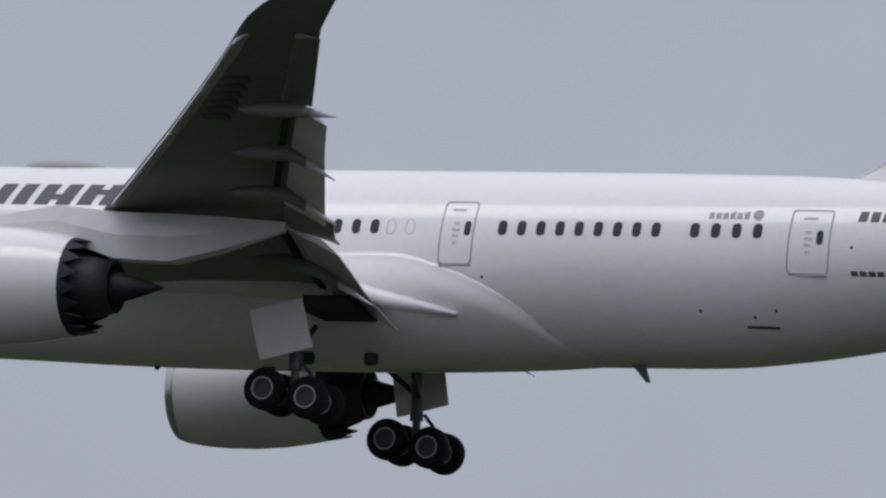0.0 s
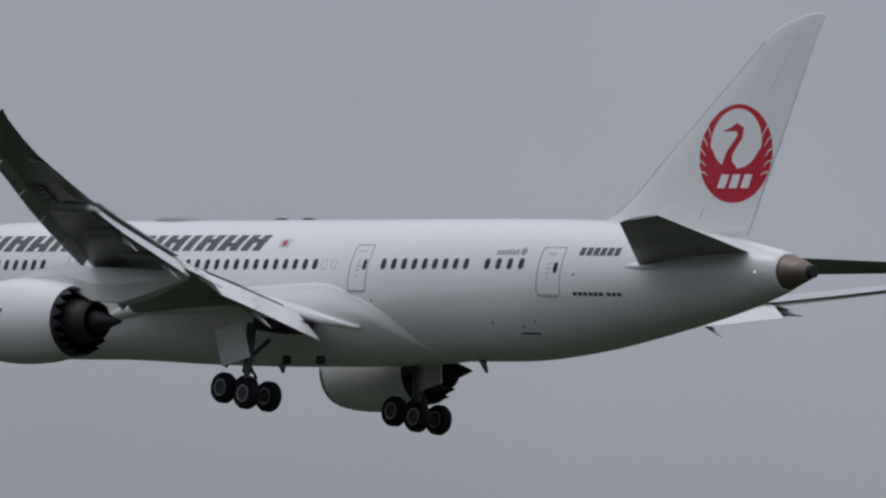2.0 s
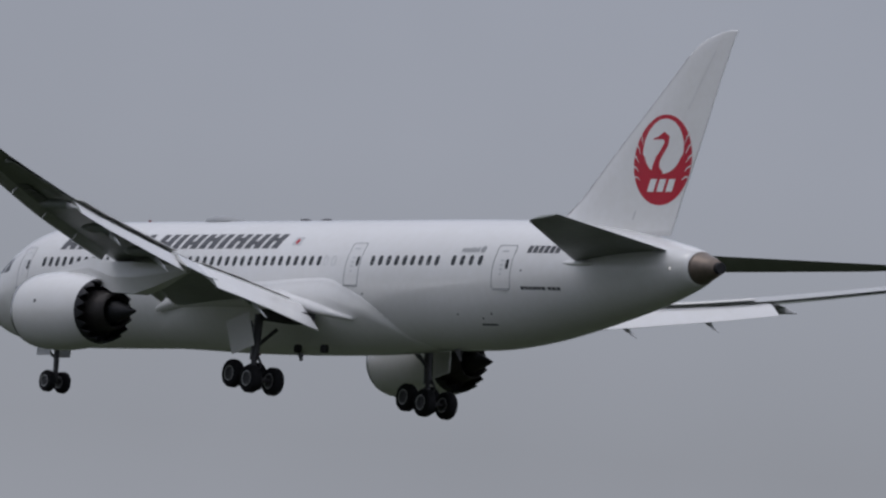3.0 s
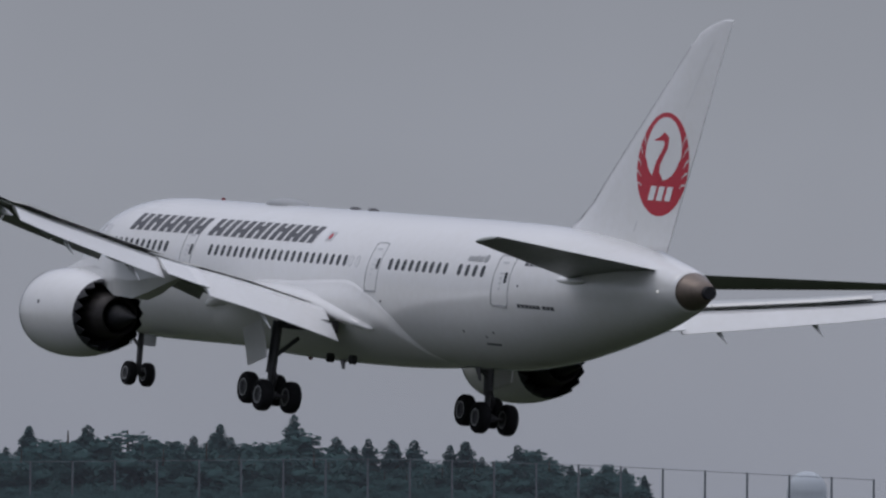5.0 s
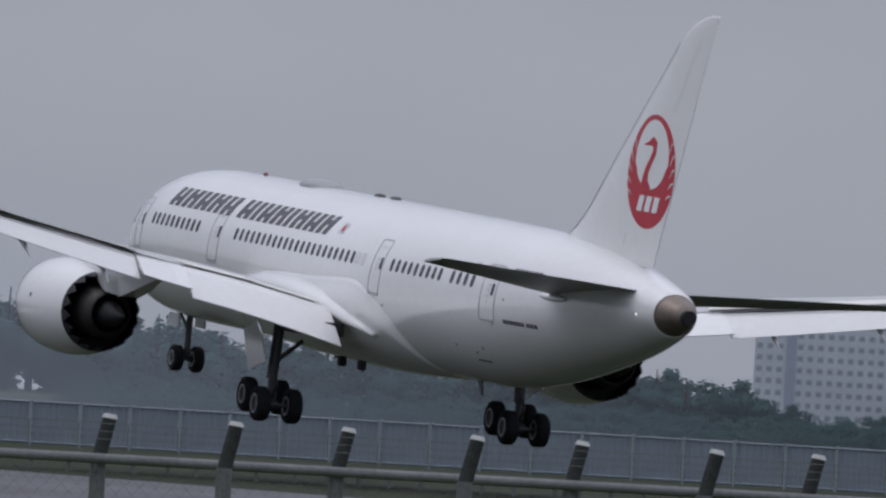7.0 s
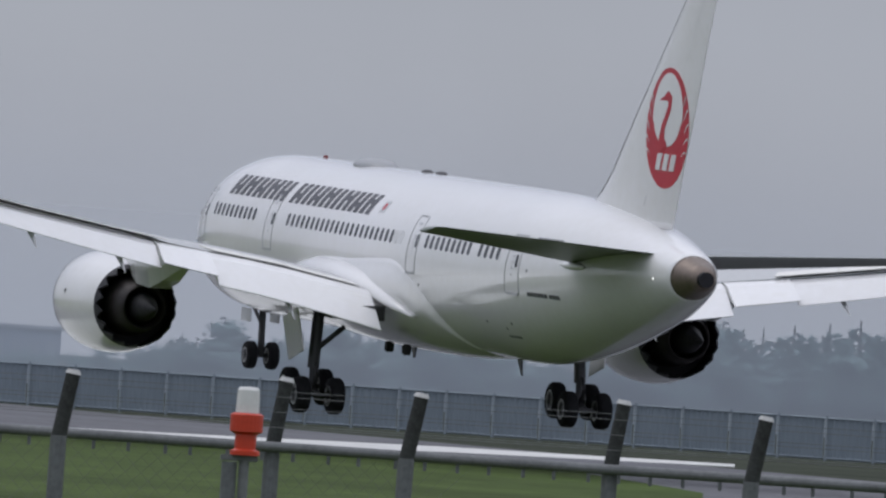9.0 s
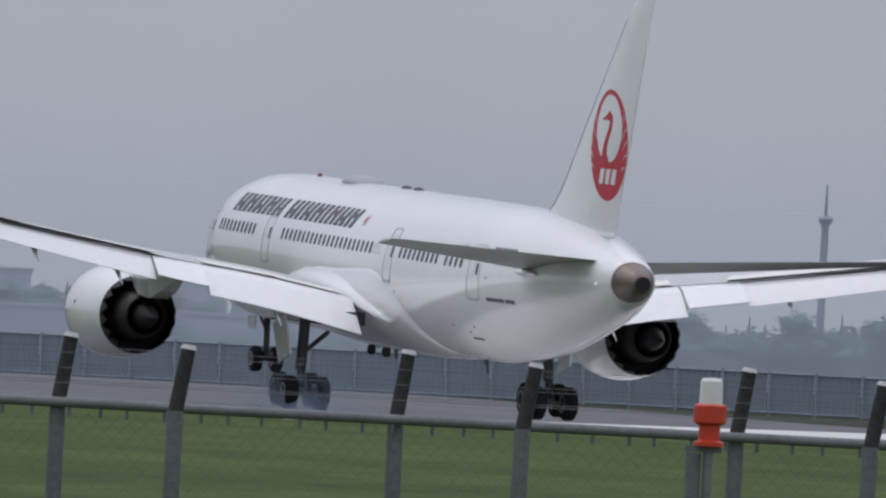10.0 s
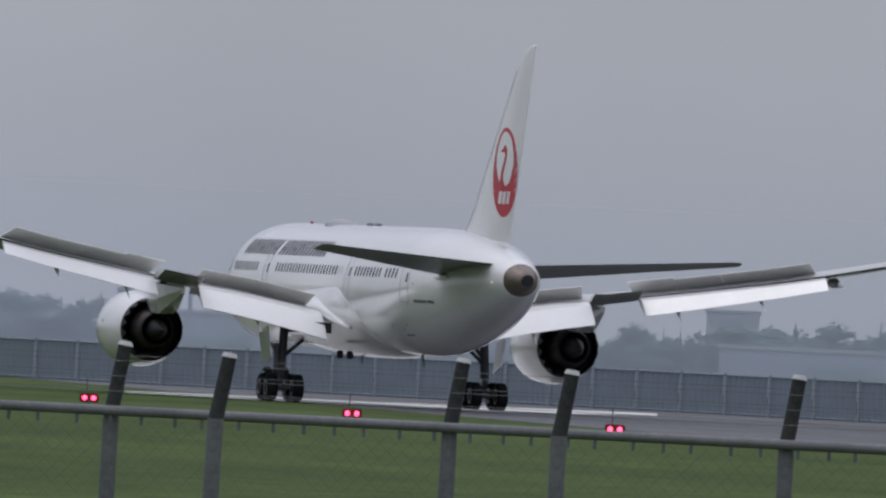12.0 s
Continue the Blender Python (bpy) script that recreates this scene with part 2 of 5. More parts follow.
    for a, z, h, sl, y in ((38.1, -2.93, -0.55, -0.35, 0.3), (26, -3.2, -0.35, -0.1, 0.4), (46.2, 2.7, 0.35, -0.25, 0.0)):
        x = MID - a
        part("blade_antenna", loft([[(x + 0.22, y + 0.03, z), (x + 0.22, y - 0.03, z), (x - 0.22, y - 0.03, z), (x - 0.22, y + 0.03, z)],
                                    [(x + 0.06 + sl, y + 0.02, z + h), (x + 0.06 + sl, y - 0.02, z + h), (x - 0.08 + sl, y - 0.02, z + h), (x - 0.08 + sl, y + 0.02, z + h)]]), STRUT if h < 0 else WHITE, airliner)


def rounded(a, z, w, h, r, n=4):
    pts = []
    for cx, cz, s in ((w / 2 - r, h / 2 - r, 0), (-w / 2 + r, h / 2 - r, 1), (-w / 2 + r, -h / 2 + r, 2), (w / 2 - r, -h / 2 + r, 3)):
        for k in range(n + 1):
            g = math.pi / 2 * (s + k / n)
            pts.append((a + cx + r * math.cos(g), z + cz + r * math.sin(g)))
    return pts


def finer(outline, step=0.12):
    """The outline with long edges cut into short ones, so that it hugs the curved skin."""
    out = []
    for p, q in zip(outline, outline[1:] + outline[:1]):
        n = max(1, int(abs(q[1] - p[1]) / step))
        out.extend((p[0] + (q[0] - p[0]) * k / n, p[1] + (q[1] - p[1]) * k / n) for k in range(n))
    return out


def plate(name, outline, mat, parent, lift=0.014, label=""):
    """Thin plate that follows the left-hand skin."""
    outline = finer(outline)
    bm = bmesh.new()
    outer = skin_patch(outline, lift)
    inner = skin_patch(outline, -0.01)
    loft([inner, outer], cap=False, bm=bm)
    ctr = (sum(p[0] for p in outline) / len(outline), sum(p[1] for p in outline) / len(outline))
    c = bm.verts.new(skin_patch([ctr], lift)[0])
    top = list(bm.verts)[len(outline):2 * len(outline)]
    for i in range(len(top)):
        bm.faces.new((top[i], top[(i + 1) % len(top)], c))
    return part(name, bm, mat, parent, label)


def band(name, outline, width, mat, parent, lift=0.013, label=""):
    """Closed line on the skin, width wide."""
    outline = finer(outline)
    cx, cz = sum(p[0] for p in outline) / len(outline), sum(p[1] for p in outline) / len(outline)
    inner = []
    for a, z in outline:
        hw, hh = max(abs(p[0] - cx) for p in outline), max(abs(p[1] - cz) for p in outline)
        inner.append((cx + (a - cx) * (1 - width / hw), cz + (z - cz) * (1 - width / hh)))
    bm = loft([skin_patch(outline, -0.01), skin_patch(outline, lift), skin_patch(inner, lift), skin_patch(inner, -0.01)], cap=False)
    return part(name, bm, mat, parent, label)


def cabin_details():
    rows = [(7.75 + 0.585 * i, 0.27) for i in range(10)] + [(17.35 + 0.61 * i, 0.27) for i in range(22)] + [(34.35 + 0.622 * i, 0.28) for i in range(9)] + [(40.58 + 0.67 * i, 0.29) for i in range(4)]
    for a, w in rows:
        z = 0.80
        plate("cabin_window", rounded(a, z, w, 0.47, 0.13), GLASS, airliner)
    for a in (30.7, 31.32):
        band("plugged_window", rounded(a, 0.80, 0.30, 0.48, 0.14), 0.025, PALE, airliner, label="pale outline of a plugged window")
    for a, lo, hi, w in ((5.9, -0.42, 1.55, 1.1), (15.15, -0.36, 1.62, 1.08), (32.88, -0.35, 1.66, 1.1), (44.25, -0.50, 1.52, 1.32)):
        frame_line = rounded(a, (lo + hi) / 2, w, hi - lo, 0.14)
        d = band("cabin_door", frame_line, 0.036, LINE, airliner, label="grey-outlined passenger door")
        part("door_sill", box(bmesh.new(), (w * 0.95, 0.03, 0.06), (MID - a, fus_y(a, lo) + 0.015, lo - 0.01)), LINE, d)
        plate("door_window", rounded(a + 0.33, (lo + hi) / 2 + 0.12, 0.2, 0.45, 0.09), GLASS, d)
        for k, (dz, hw) in enumerate(((0.72, 0.45), (0.28, 0.2), (0.08, 0.24), (-0.12, 0.2), (-0.34, 0.12))):
            plate("door_placard", rounded(a - 0.05, (lo + hi) / 2 + dz, hw, 0.08, 0.03, 2), PALE, d)
    # airline title: slanted blocks, letter by letter
    heights = (1.40, 2.12)
    x = 8.85
    for k, ch in enumerate("xxxxx xxxxxxxx"):
        if ch == " ":
            x += 0.50
            continue
        w = 0.72 if k in (7, 10) else 1.42
        zs = [heights[0] + (heights[1] - heights[0]) * j / 4 for j in range(5)]
        sl = lambda z: 0.34 * (z - heights[0]) - 0.2
        left = [(x + sl(z), z) for z in zs]
        bm = bmesh.new()
        strokes = ((0.02, 0.36), (0.54, 0.88)) if w > 0.8 else ((0.05, 0.72),)
        for s0, s1 in strokes:
            loft([skin_patch([(q + w * s, z) for q, z in left], 0.014) for s in (s0, (s0 + s1) / 2, s1)], close=False, bm=bm)
        if w > 0.8:
            lo, hi = (2, 4) if k % 2 else (1, 3)
            loft([skin_patch([(q + w * s, z) for q, z in left[lo:hi]], 0.0135) for s in (0.34, 0.45, 0.56)], close=False, bm=bm)
        part("title_block", bm, DARK, airliner)
        x += w + 0.03
    # flag, registration bars, charity mark, type mark
    flag = plate("flag_patch", rounded(27.75, 1.74, 0.62, 0.40, 0.02, 1), PALE, airliner, 0.013)
    disc = [(27.75 + 0.13 * math.cos(i * math.pi / 8), 1.74 + 0.13 * math.sin(i * math.pi / 8)) for i in range(16)]
    plate("flag_disc", disc, RED, flag, 0.02)
    for i in range(6):
        a = 45.68 + i * 0.37
        plate("marking_bar", [(a, 1.16), (a + 0.27, 1.16), (a + 0.30, 1.50), (a + 0.03, 1.50)], DARK, airliner)
    for i in range(9):
        a = 45.62 + i * 0.27 + (0.12 if i > 5 else 0)
        plate("type_mark_bar", [(a, -0.50), (a + 0.21, -0.50), (a + 0.18, -0.36), (a - 0.03, -0.36)], DARK, airliner)
    for i in range(6):
        a = 40.95 + i * 0.225
        plate("charity_mark_bar", [(a, 1.18), (a + 0.16, 1.18), (a + 0.16, 1.38 + (0.06 if i in (3, 5) else 0)), (a, 1.38)], LINE, airliner)
    disc = [(42.52 + 0.17 * math.cos(i * math.pi / 8), 1.32 + 0.17 * math.sin(i * math.pi / 8)) for i in range(16)]
    plate("charity_mark_disc", disc, LINE, airliner)
    # small panels low on the tail
    plate("service_panel", [(42.2, -2.05), (43.2, -2.05), (43.2, -1.97), (42.2, -1.97)], DARK, airliner)
    for a, z in ((33.8, -0.72), (40.8, -1.6), (43.2, -1.55), (45.6, 0.35), (42.5, -1.75)):
        plate("vent", rounded(a, z, 0.09, 0.09, 0.03, 2), DARK, airliner)
    # cockpit glazing
    for i in range(3):
        a0 = 2.0 + i * 0.75
        plate("cockpit_window", [(a0, 0.35), (a0 + 0.62, 0.42), (a0 + 0.62, 0.95 + i * 0.05), (a0 + 0.22, 0.88 + i * 0.05)], GLASS, airliner)


# ---- wings ----
WING_Z = ((0, -1.75), (3, -1.2), (7, -0.44), (11, 0.10), (15, 0.74), (19, 1.44), (25, 2.78), (30.2, 4.02))


def wing_z(y):
    return smooth_lerp(WING_Z, abs(y))[0]


WING_LE = ((0, 16.6), (2.9, 19.1), (8.9, 23.53), (13.65, 26.9), (18.95, 30.63), (23.35, 33.77), (25.6, 35.26), (26.6, 36.18), (27.9, 37.65), (29.0, 39.03), (29.8, 40.3), (30.15, 40.9))
WING_TE = ((0, 29.2), (3.2, 29.4), (6, 29.6), (10, 30.4), (18, 34.0), (25, 37.43), (26.4, 38.29), (27.8, 39.2), (29.0, 40.03), (29.8, 40.65), (30.15, 41.0))


def airfoil(le, te, y, z, thick, side, n=14, twist=0.0):
    """Closed section between two stations."""
    c = te - le
    pts = []
    for k in range(2 * n):
        s = 0.5 - 0.5 * math.cos(math.pi * k / n)
        up = k <= n
        t = thick * c * 2.6 * (0.2969 * math.sqrt(s) - 0.126 * s - 0.3516 * s**2 + 0.2843 * s**3 - 0.1036 * s**4)
        zz = t * (1.0 if up else -0.75) + 0.02 * c * math.sin(math.pi * s) - twist * (s - 0.3) * c
        pts.append((MID - (le + c * s), y * side, z + zz))
    return pts


def wings():
    for side in (1, -1):
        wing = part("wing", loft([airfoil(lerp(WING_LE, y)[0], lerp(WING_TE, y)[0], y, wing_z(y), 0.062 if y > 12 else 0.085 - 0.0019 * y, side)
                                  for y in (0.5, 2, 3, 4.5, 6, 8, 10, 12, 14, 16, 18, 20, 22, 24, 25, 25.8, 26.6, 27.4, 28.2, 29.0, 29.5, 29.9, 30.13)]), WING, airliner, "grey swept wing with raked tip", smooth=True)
        # pale paint on upper faces; the grey below also carries the shade
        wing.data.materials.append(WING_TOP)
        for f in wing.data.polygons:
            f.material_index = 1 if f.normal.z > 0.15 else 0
        # slats drooped along the leading edge
        for y0, y1 in ((4.4, 8.2), (11.4, 14.6), (14.7, 17.9), (18.0, 21.2), (21.3, 24.6)):
            rings = []
            for y in (y0, (y0 + y1) / 2, y1):
                le, te, z = lerp(WING_LE, y)[0], lerp(WING_TE, y)[0], wing_z(y)
                c = 0.55 + 0.03 * (25 - y)
                rings.append([(MID - (le - 0.12 + dx * c), y * side, z - 0.26 + dz * c) for dx, dz in ((0, -0.08), (0.08, 0.12), (0.35, 0.30), (0.75, 0.42), (1.0, 0.44), (0.7, 0.32), (0.35, 0.10), (0.15, -0.1))])
            part("slat", loft(rings), PALE, wing, "pale leading-edge slat", smooth=False)
        # trailing-edge flaps, extended and drooped
        for nm, y0, y1, c0, c1, droop in (("inboard_flap", 3.3, 9.4, 2.5, 2.05, 28.6), ("flaperon", 9.45, 11.6, 1.95, 1.75, 20), ("outboard_flap", 11.65, 19.6, 1.6, 1.1, 29.5), ("aileron", 19.8, 24.6, 1.0, 0.8, 6)):
            rings = []
            g = radians(droop)
            for k in range(5):
                y = y0 + (y1 - y0) * k / 4
                c = c0 + (c1 - c0) * k / 4
                te, z = lerp(WING_TE, y)[0], wing_z(y)
                x0, z0 = te - (0.22 if droop > 15 else 0.78), z - (0.13 if droop > 15 else 0.06)
                ring = []
                for s, h in ((0, 0.02), (0.06, 0.09), (0.3, 0.12), (0.65, 0.07), (1.0, 0.008), (1.0, -0.008), (0.6, -0.02), (0.2, -0.06), (0.04, -0.05)):
                    u, v = s * c, h * c
                    ring.append((MID - (x0 + u * math.cos(g) + v * math.sin(g)), y * side, z0 - u * math.sin(g) + v * math.cos(g)))
                rings.append(ring)
            if nm == "flaperon":
                flaperon(side, wing, rings)
                continue
            part(nm, loft(rings), WHITE if nm != "aileron" else WING, wing, "drooped pale " + nm.replace("_", " "))
        # flap track fairings
        for y, ln in ((6.6, 3.2), (13.2, 3.4), (16.8, 3.0), (20.2, 1.6)):
            te, z = lerp(WING_TE, y)[0], wing_z(y)
            rings = []
            c = lerp(((3.3, 2.5), (9.4, 2.05), (11.65, 1.6), (19.6, 1.1), (21, 0.6)), y)[0]
            x0, g = te - 0.22, radians(28.6 if y < 19 else 8)
            for s, r in ((0, 0.03), (0.12, 0.15), (0.35, 0.23), (0.6, 0.20), (0.80, 0.13), (0.92, 0.09), (1.10, 0.015)):
                x = x0 - 1.9 + (1.95 + c * math.cos(g)) * s
                zz = z - 0.42 - max(0, x - x0) * math.tan(g) * 0.97 - 0.05 * s
                rings.append([(MID - x, y * side + r * 0.7 * math.cos(q * math.pi / 6), zz + r * 1.1 * math.sin(q * math.pi / 6)) for q in range(12)])
            fairing = part("track_fairing", loft(rings[:5]), WING, wing, "grey flap track fairing", smooth=True)
            part("fairing_tip", loft(rings[4:]), PALE, fairing, "pale pointed fairing tip", smooth=True)
        # shade as a dark strip between wing box and drooped flaps, seen from below
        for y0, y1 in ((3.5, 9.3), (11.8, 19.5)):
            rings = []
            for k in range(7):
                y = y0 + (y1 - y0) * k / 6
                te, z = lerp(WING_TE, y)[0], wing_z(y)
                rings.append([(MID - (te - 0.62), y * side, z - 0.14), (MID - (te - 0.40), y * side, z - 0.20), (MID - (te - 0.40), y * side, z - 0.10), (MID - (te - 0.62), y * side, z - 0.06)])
            part("flap_cove", loft(rings), WELL, wing, "dark strip for the shaded gap ahead of the flap")
        # spoiler panels hinged on the upper surface
        for y0, y1 in ((3.7, 6.5), (6.5, 9.4), (11.6, 13.6), (13.6, 15.6), (15.6, 17.6), (17.6, 19.5)):
            SPOILERS.append(spoiler(y0, y1, side, wing))
        if side == 1:
            # registration bars below the wing
            for i in range(6):
                y = 18.5 + i * 0.56
                le, te = lerp(WING_LE, y)[0], lerp(WING_TE, y)[0]
                c, s = te - le, 0.30
                z = wing_z(y) + 0.02 * c * math.sin(math.pi * s) - 0.75 * 0.062 * c * 2.6 * (0.2969 * math.sqrt(s) - 0.126 * s - 0.3516 * s**2 + 0.2843 * s**3 - 0.1036 * s**4)
                part("marking_bar", box(bmesh.new(), (0.85, 0.45, 0.03), (MID - le - c * s, y, z - 0.01), Euler((radians(12.5), radians(-1), 0)).to_matrix().to_4x4()), DARK, wing)


SPOILERS, SPOILER_BASE = [], []
FLAPERONS, FLAPERON_BASE = [], []


def flaperon(side, wing, rings):
    """Trailing panel on a hinge of its own: its space has y along the hinge."""
    pa, pb = Vector(rings[0][0]), Vector(rings[-1][0])
    ya = (pb - pa).normalized() * side
    xa = ya.cross(Vector((0, 0, 1))).normalized()
    base = Matrix.Translation((pa + pb) / 2) @ Matrix((xa, ya, xa.cross(ya))).transposed().to_4x4()
    back = base.inverted()
    ob = part("flaperon", loft([[back @ Vector(q) for q in ring] for ring in rings]), WHITE, wing, "white flaperon, underside darkened for shade")
    # underside takes the shade-dark wing grey
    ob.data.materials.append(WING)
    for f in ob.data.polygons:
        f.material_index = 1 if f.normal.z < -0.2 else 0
    ob.matrix_basis = base
    FLAPERONS.append(ob)
    FLAPERON_BASE.append(base)


def spoiler(y0, y1, side, wing):
    """Panel that hinges on a line along the wing: its space has y along the hinge and reaches aft."""
    ends = []
    for y in (y0, y1):
        te, le = lerp(WING_TE, y)[0], lerp(WING_LE, y)[0]
        q = 1 - 1.3 / (te - le)
        th = (0.062 if y > 12 else 0.085 - 0.0019 * y) * (te - le) * 2.6 * (0.2969 * math.sqrt(q) - 0.126 * q - 0.3516 * q**2 + 0.2843 * q**3 - 0.1036 * q**4)
        ends.append(Vector((MID - (te - 1.3), y * side, wing_z(y) + th + 0.02 * (te - le) * math.sin(math.pi * q) + 0.02)))
    mid, ln = (ends[0] + ends[1]) / 2, (ends[1] - ends[0]).length
    ya = (ends[1] - ends[0]).normalized() * side
    xa = ya.cross(Vector((0, 0, 1))).normalized()
    za = xa.cross(ya)
    bm = bmesh.new()
    loft([[(0.0, y, 0.02), (-1.25, y, -0.10), (-1.25, y, -0.13), (0.0, y, -0.03)] for y in (-ln / 2 + 0.012, ln / 2 - 0.012)], bm=bm)
    ob = part("spoiler", bm, SPOILER, wing, "grey spoiler panel")
    base = Matrix.Translation(mid) @ Matrix((xa, ya, za)).transposed().to_4x4()
    ob.matrix_basis = base
    SPOILER_BASE.append(base)
    return ob


# ---- tail ----
FIN = ((2.2, 43.6, 52.9), (2.9, 44.5, 53.2), (3.2, 45.15, 53.3), (3.9, 46.15, 53.55), (6.0, 48.4, 54.4), (9.0, 51.75, 55.5), (10.2, 53.05, 55.98), (10.8, 53.9, 56.22), (11.15, 54.8, 56.40), (11.3, 55.9, 56.5))


def fin_half(a, z):
    le, te = lerp(FIN, z)
    s = min(1, max(0, (a - le) / (te - le)))
    return 0.105 * (te - le) * 2.6 * (0.2969 * math.sqrt(s) - 0.126 * s - 0.3516 * s**2 + 0.2843 * s**3 - 0.1036 * s**4)


def fin_plate(name, outline, mat, parent, lift, label=""):
    bm = bmesh.new()
    cx, cz = sum(p[0] for p in outline) / len(outline), sum(p[1] for p in outline) / len(outline)
    rings = []
    for k in (1.0, 0.66, 0.33):
        rings.append([(MID - (cx + (a - cx) * k), fin_half(cx + (a - cx) * k, cz + (z - cz) * k) + lift, cz + (z - cz) * k) for a, z in outline])
    loft([[(x, y - lift - 0.01, z) for x, y, z in rings[0]]] + rings, cap=False, bm=bm)
    c = bm.verts.new((MID - cx, fin_half(cx, cz) + lift, cz))
    last = list(bm.verts)[-1 - len(outline):-1]
    for i in range(len(last)):
        bm.faces.new((last[i], last[(i + 1) % len(last)], c))
    return part(name, bm, mat, parent, label, smooth=False)


def fin_strip(name, pts, mat, parent, lift):
    """Strip along rows (station, height, half width across)."""
    left, right = [], []
    for i, (a, z, w) in enumerate(pts):
        p, q = pts[max(0, i - 1)], pts[min(len(pts) - 1, i + 1)]
        d = Vector((q[0] - p[0], q[1] - p[1])).normalized()
        left.append((a - d.y * w, z + d.x * w))
        right.append((a + d.y * w, z - d.x * w))
    bm = loft([[(MID - a, fin_half(a, z) + lift, z) for a, z in side] for side in (left, right)], close=False)
    return part(name, bm, mat, parent)


def tail():
    rings = []
    zs = [2.2 + 0.25 * i for i in range(36)] + [11.22, 11.3]
    for z in zs:
        le, te = lerp(FIN, z)
        n = 14
        ring = []
        for k in range(2 * n):
            s = 0.5 - 0.5 * math.cos(math.pi * k / n)
            a = le + (te - le) * s
            ring.append((MID - a, fin_half(a, z) * (1 if k <= n else -1), z))
        rings.append(ring)
    fin = part("tail_fin", loft(rings), WHITE, airliner, "white swept tail fin with red emblem", smooth=True)
    emblem(fin)
    fin_strip("leading_edge", [(lerp(FIN, z)[0] + 0.07, z, 0.055) for z in (2.9, 3.2, 3.9, 5.0, 6.0, 7.5, 9.0, 10.2)], PALE, fin, 0.012)
    fin_strip("rudder_hinge", [(lerp(FIN, z)[1] - 0.36 * (lerp(FIN, z)[1] - lerp(FIN, z)[0]) * (0.8 + 0.02 * z), z, 0.012) for z in (7.8, 9.2, 10.4)], PALE, fin, 0.012)
    # rudder hinge line and access lines
    fin_strip("rudder_gap", [(50.15 + (z - 2.8) * 0.455, z, 0.018) for z in (2.9, 3.3)], LINE, fin, 0.01)
    for side in (1, -1):
        ST_LE = ((0, 47.0), (1.0, 47.9), (9.3, 55.0), (9.62, 55.6), (9.72, 56.6))
        ST_TE = ((0, 53.7), (1.0, 54.0), (9.3, 57.2), (9.62, 57.35), (9.72, 57.4))
        rings = []
        for y in (0.3, 1.0, 2.5, 4, 5.5, 7, 8.3, 9.0, 9.3, 9.5, 9.62, 9.72):
            rings.append(airfoil(lerp(ST_LE, y)[0], lerp(ST_TE, y)[0], y, 0.80 + 0.106 * y, 0.068, side, twist=-0.125))
        part("stabiliser", loft(rings), WING, airliner, "grey horizontal stabiliser", smooth=True)
        # root fillet nose
        b = bmesh.new()
        bmesh.ops.create_uvsphere(b, u_segments=20, v_segments=10, radius=1, matrix=Matrix.Translation((MID - 48.6, 2.15 * side, 0.72)) @ Matrix.Diagonal((1.7, 0.2, 0.16, 1)))
        part("stabiliser_fillet", b, WHITE, airliner, smooth=True)
    for a, z in ((12.2, 2.98), (22.1, -3.2)):
        b = bmesh.new()
        bmesh.ops.create_uvsphere(b, u_segments=12, v_segments=8, radius=0.10, matrix=Matrix.Translation((MID - a, 0, z)))
        part("red_beacon", b, REDLAMP, airliner, "small red anti-collision beacon")
    lamp = bmesh.new()
    bmesh.ops.create_uvsphere(lamp, u_segments=12, v_segments=8, radius=0.085, matrix=Matrix.Translation((MID - 54.55, 1.05, 0.62)))
    part("tail_light", lamp, WHITELAMP, airliner, "small white tail position light")


def emblem(fin):
    """Round red emblem: ring, pale inner field, curved neck, side feathers and plain bars."""
    cx, cz, R = 51.95, 5.57, 2.02
    rnd = lambda r, k: (cx + r * math.cos(k), cz + r * math.sin(k))
    e = fin_plate("emblem", [rnd(R, 2 * math.pi * i / 48) for i in range(48)], RED, fin, 0.012, "round red emblem")
    # pale field, upper
    field = []
    for i in range(40):
        g = 2 * math.pi * i / 40
        rx, rz = 1.42, (1.42 if math.sin(g) > 0 else 1.05)
        field.append((cx + rx * math.cos(g) * (1 if math.sin(g) > -0.2 else 0.92), cz + 0.42 + rz * math.sin(g)))
    fin_plate("emblem_field", field, WHITE, e, 0.022)
    # neck and head
    neck = [(cx - 0.75, cz + 0.92, 0.02), (cx - 0.35, cz + 0.98, 0.07), (cx - 0.02, cz + 1.08, 0.17), (cx + 0.22, cz + 0.95, 0.20), (cx + 0.20, cz + 0.68, 0.15), (cx - 0.05, cz + 0.36, 0.14),
            (cx - 0.32, cz + 0.02, 0.17), (cx - 0.42, cz - 0.35, 0.26), (cx - 0.25, cz - 0.75, 0.42)]
    fin_strip("emblem_neck", neck, RED, e, 0.032)
    # pale slits between feathers
    for s in (-1, 1):
        for k in range(5):
            g = radians(-28 + 14 * k)
            p = [(cx + s * (1.66 - 0.01 * k) * math.cos(g), cz + 1.66 * math.sin(g) - 0.12, 0.012), (cx + s * 1.85 * math.cos(g + 0.06), cz + 1.85 * math.sin(g + 0.06), 0.03), (cx + s * 2.03 * math.cos(g + 0.10), cz + 2.03 * math.sin(g + 0.10), 0.04)]
            fin_strip("emblem_slit", p, WHITE, e, 0.03)
    for k in range(3):
        a = cx - 0.88 + k * 0.64
        sl = 0.20
        fin_plate("emblem_bar", [(a, cz - 1.42), (a + 0.42, cz - 1.42), (a + 0.42 + sl, cz - 0.86), (a + sl, cz - 0.86)], WHITE, e, 0.034)


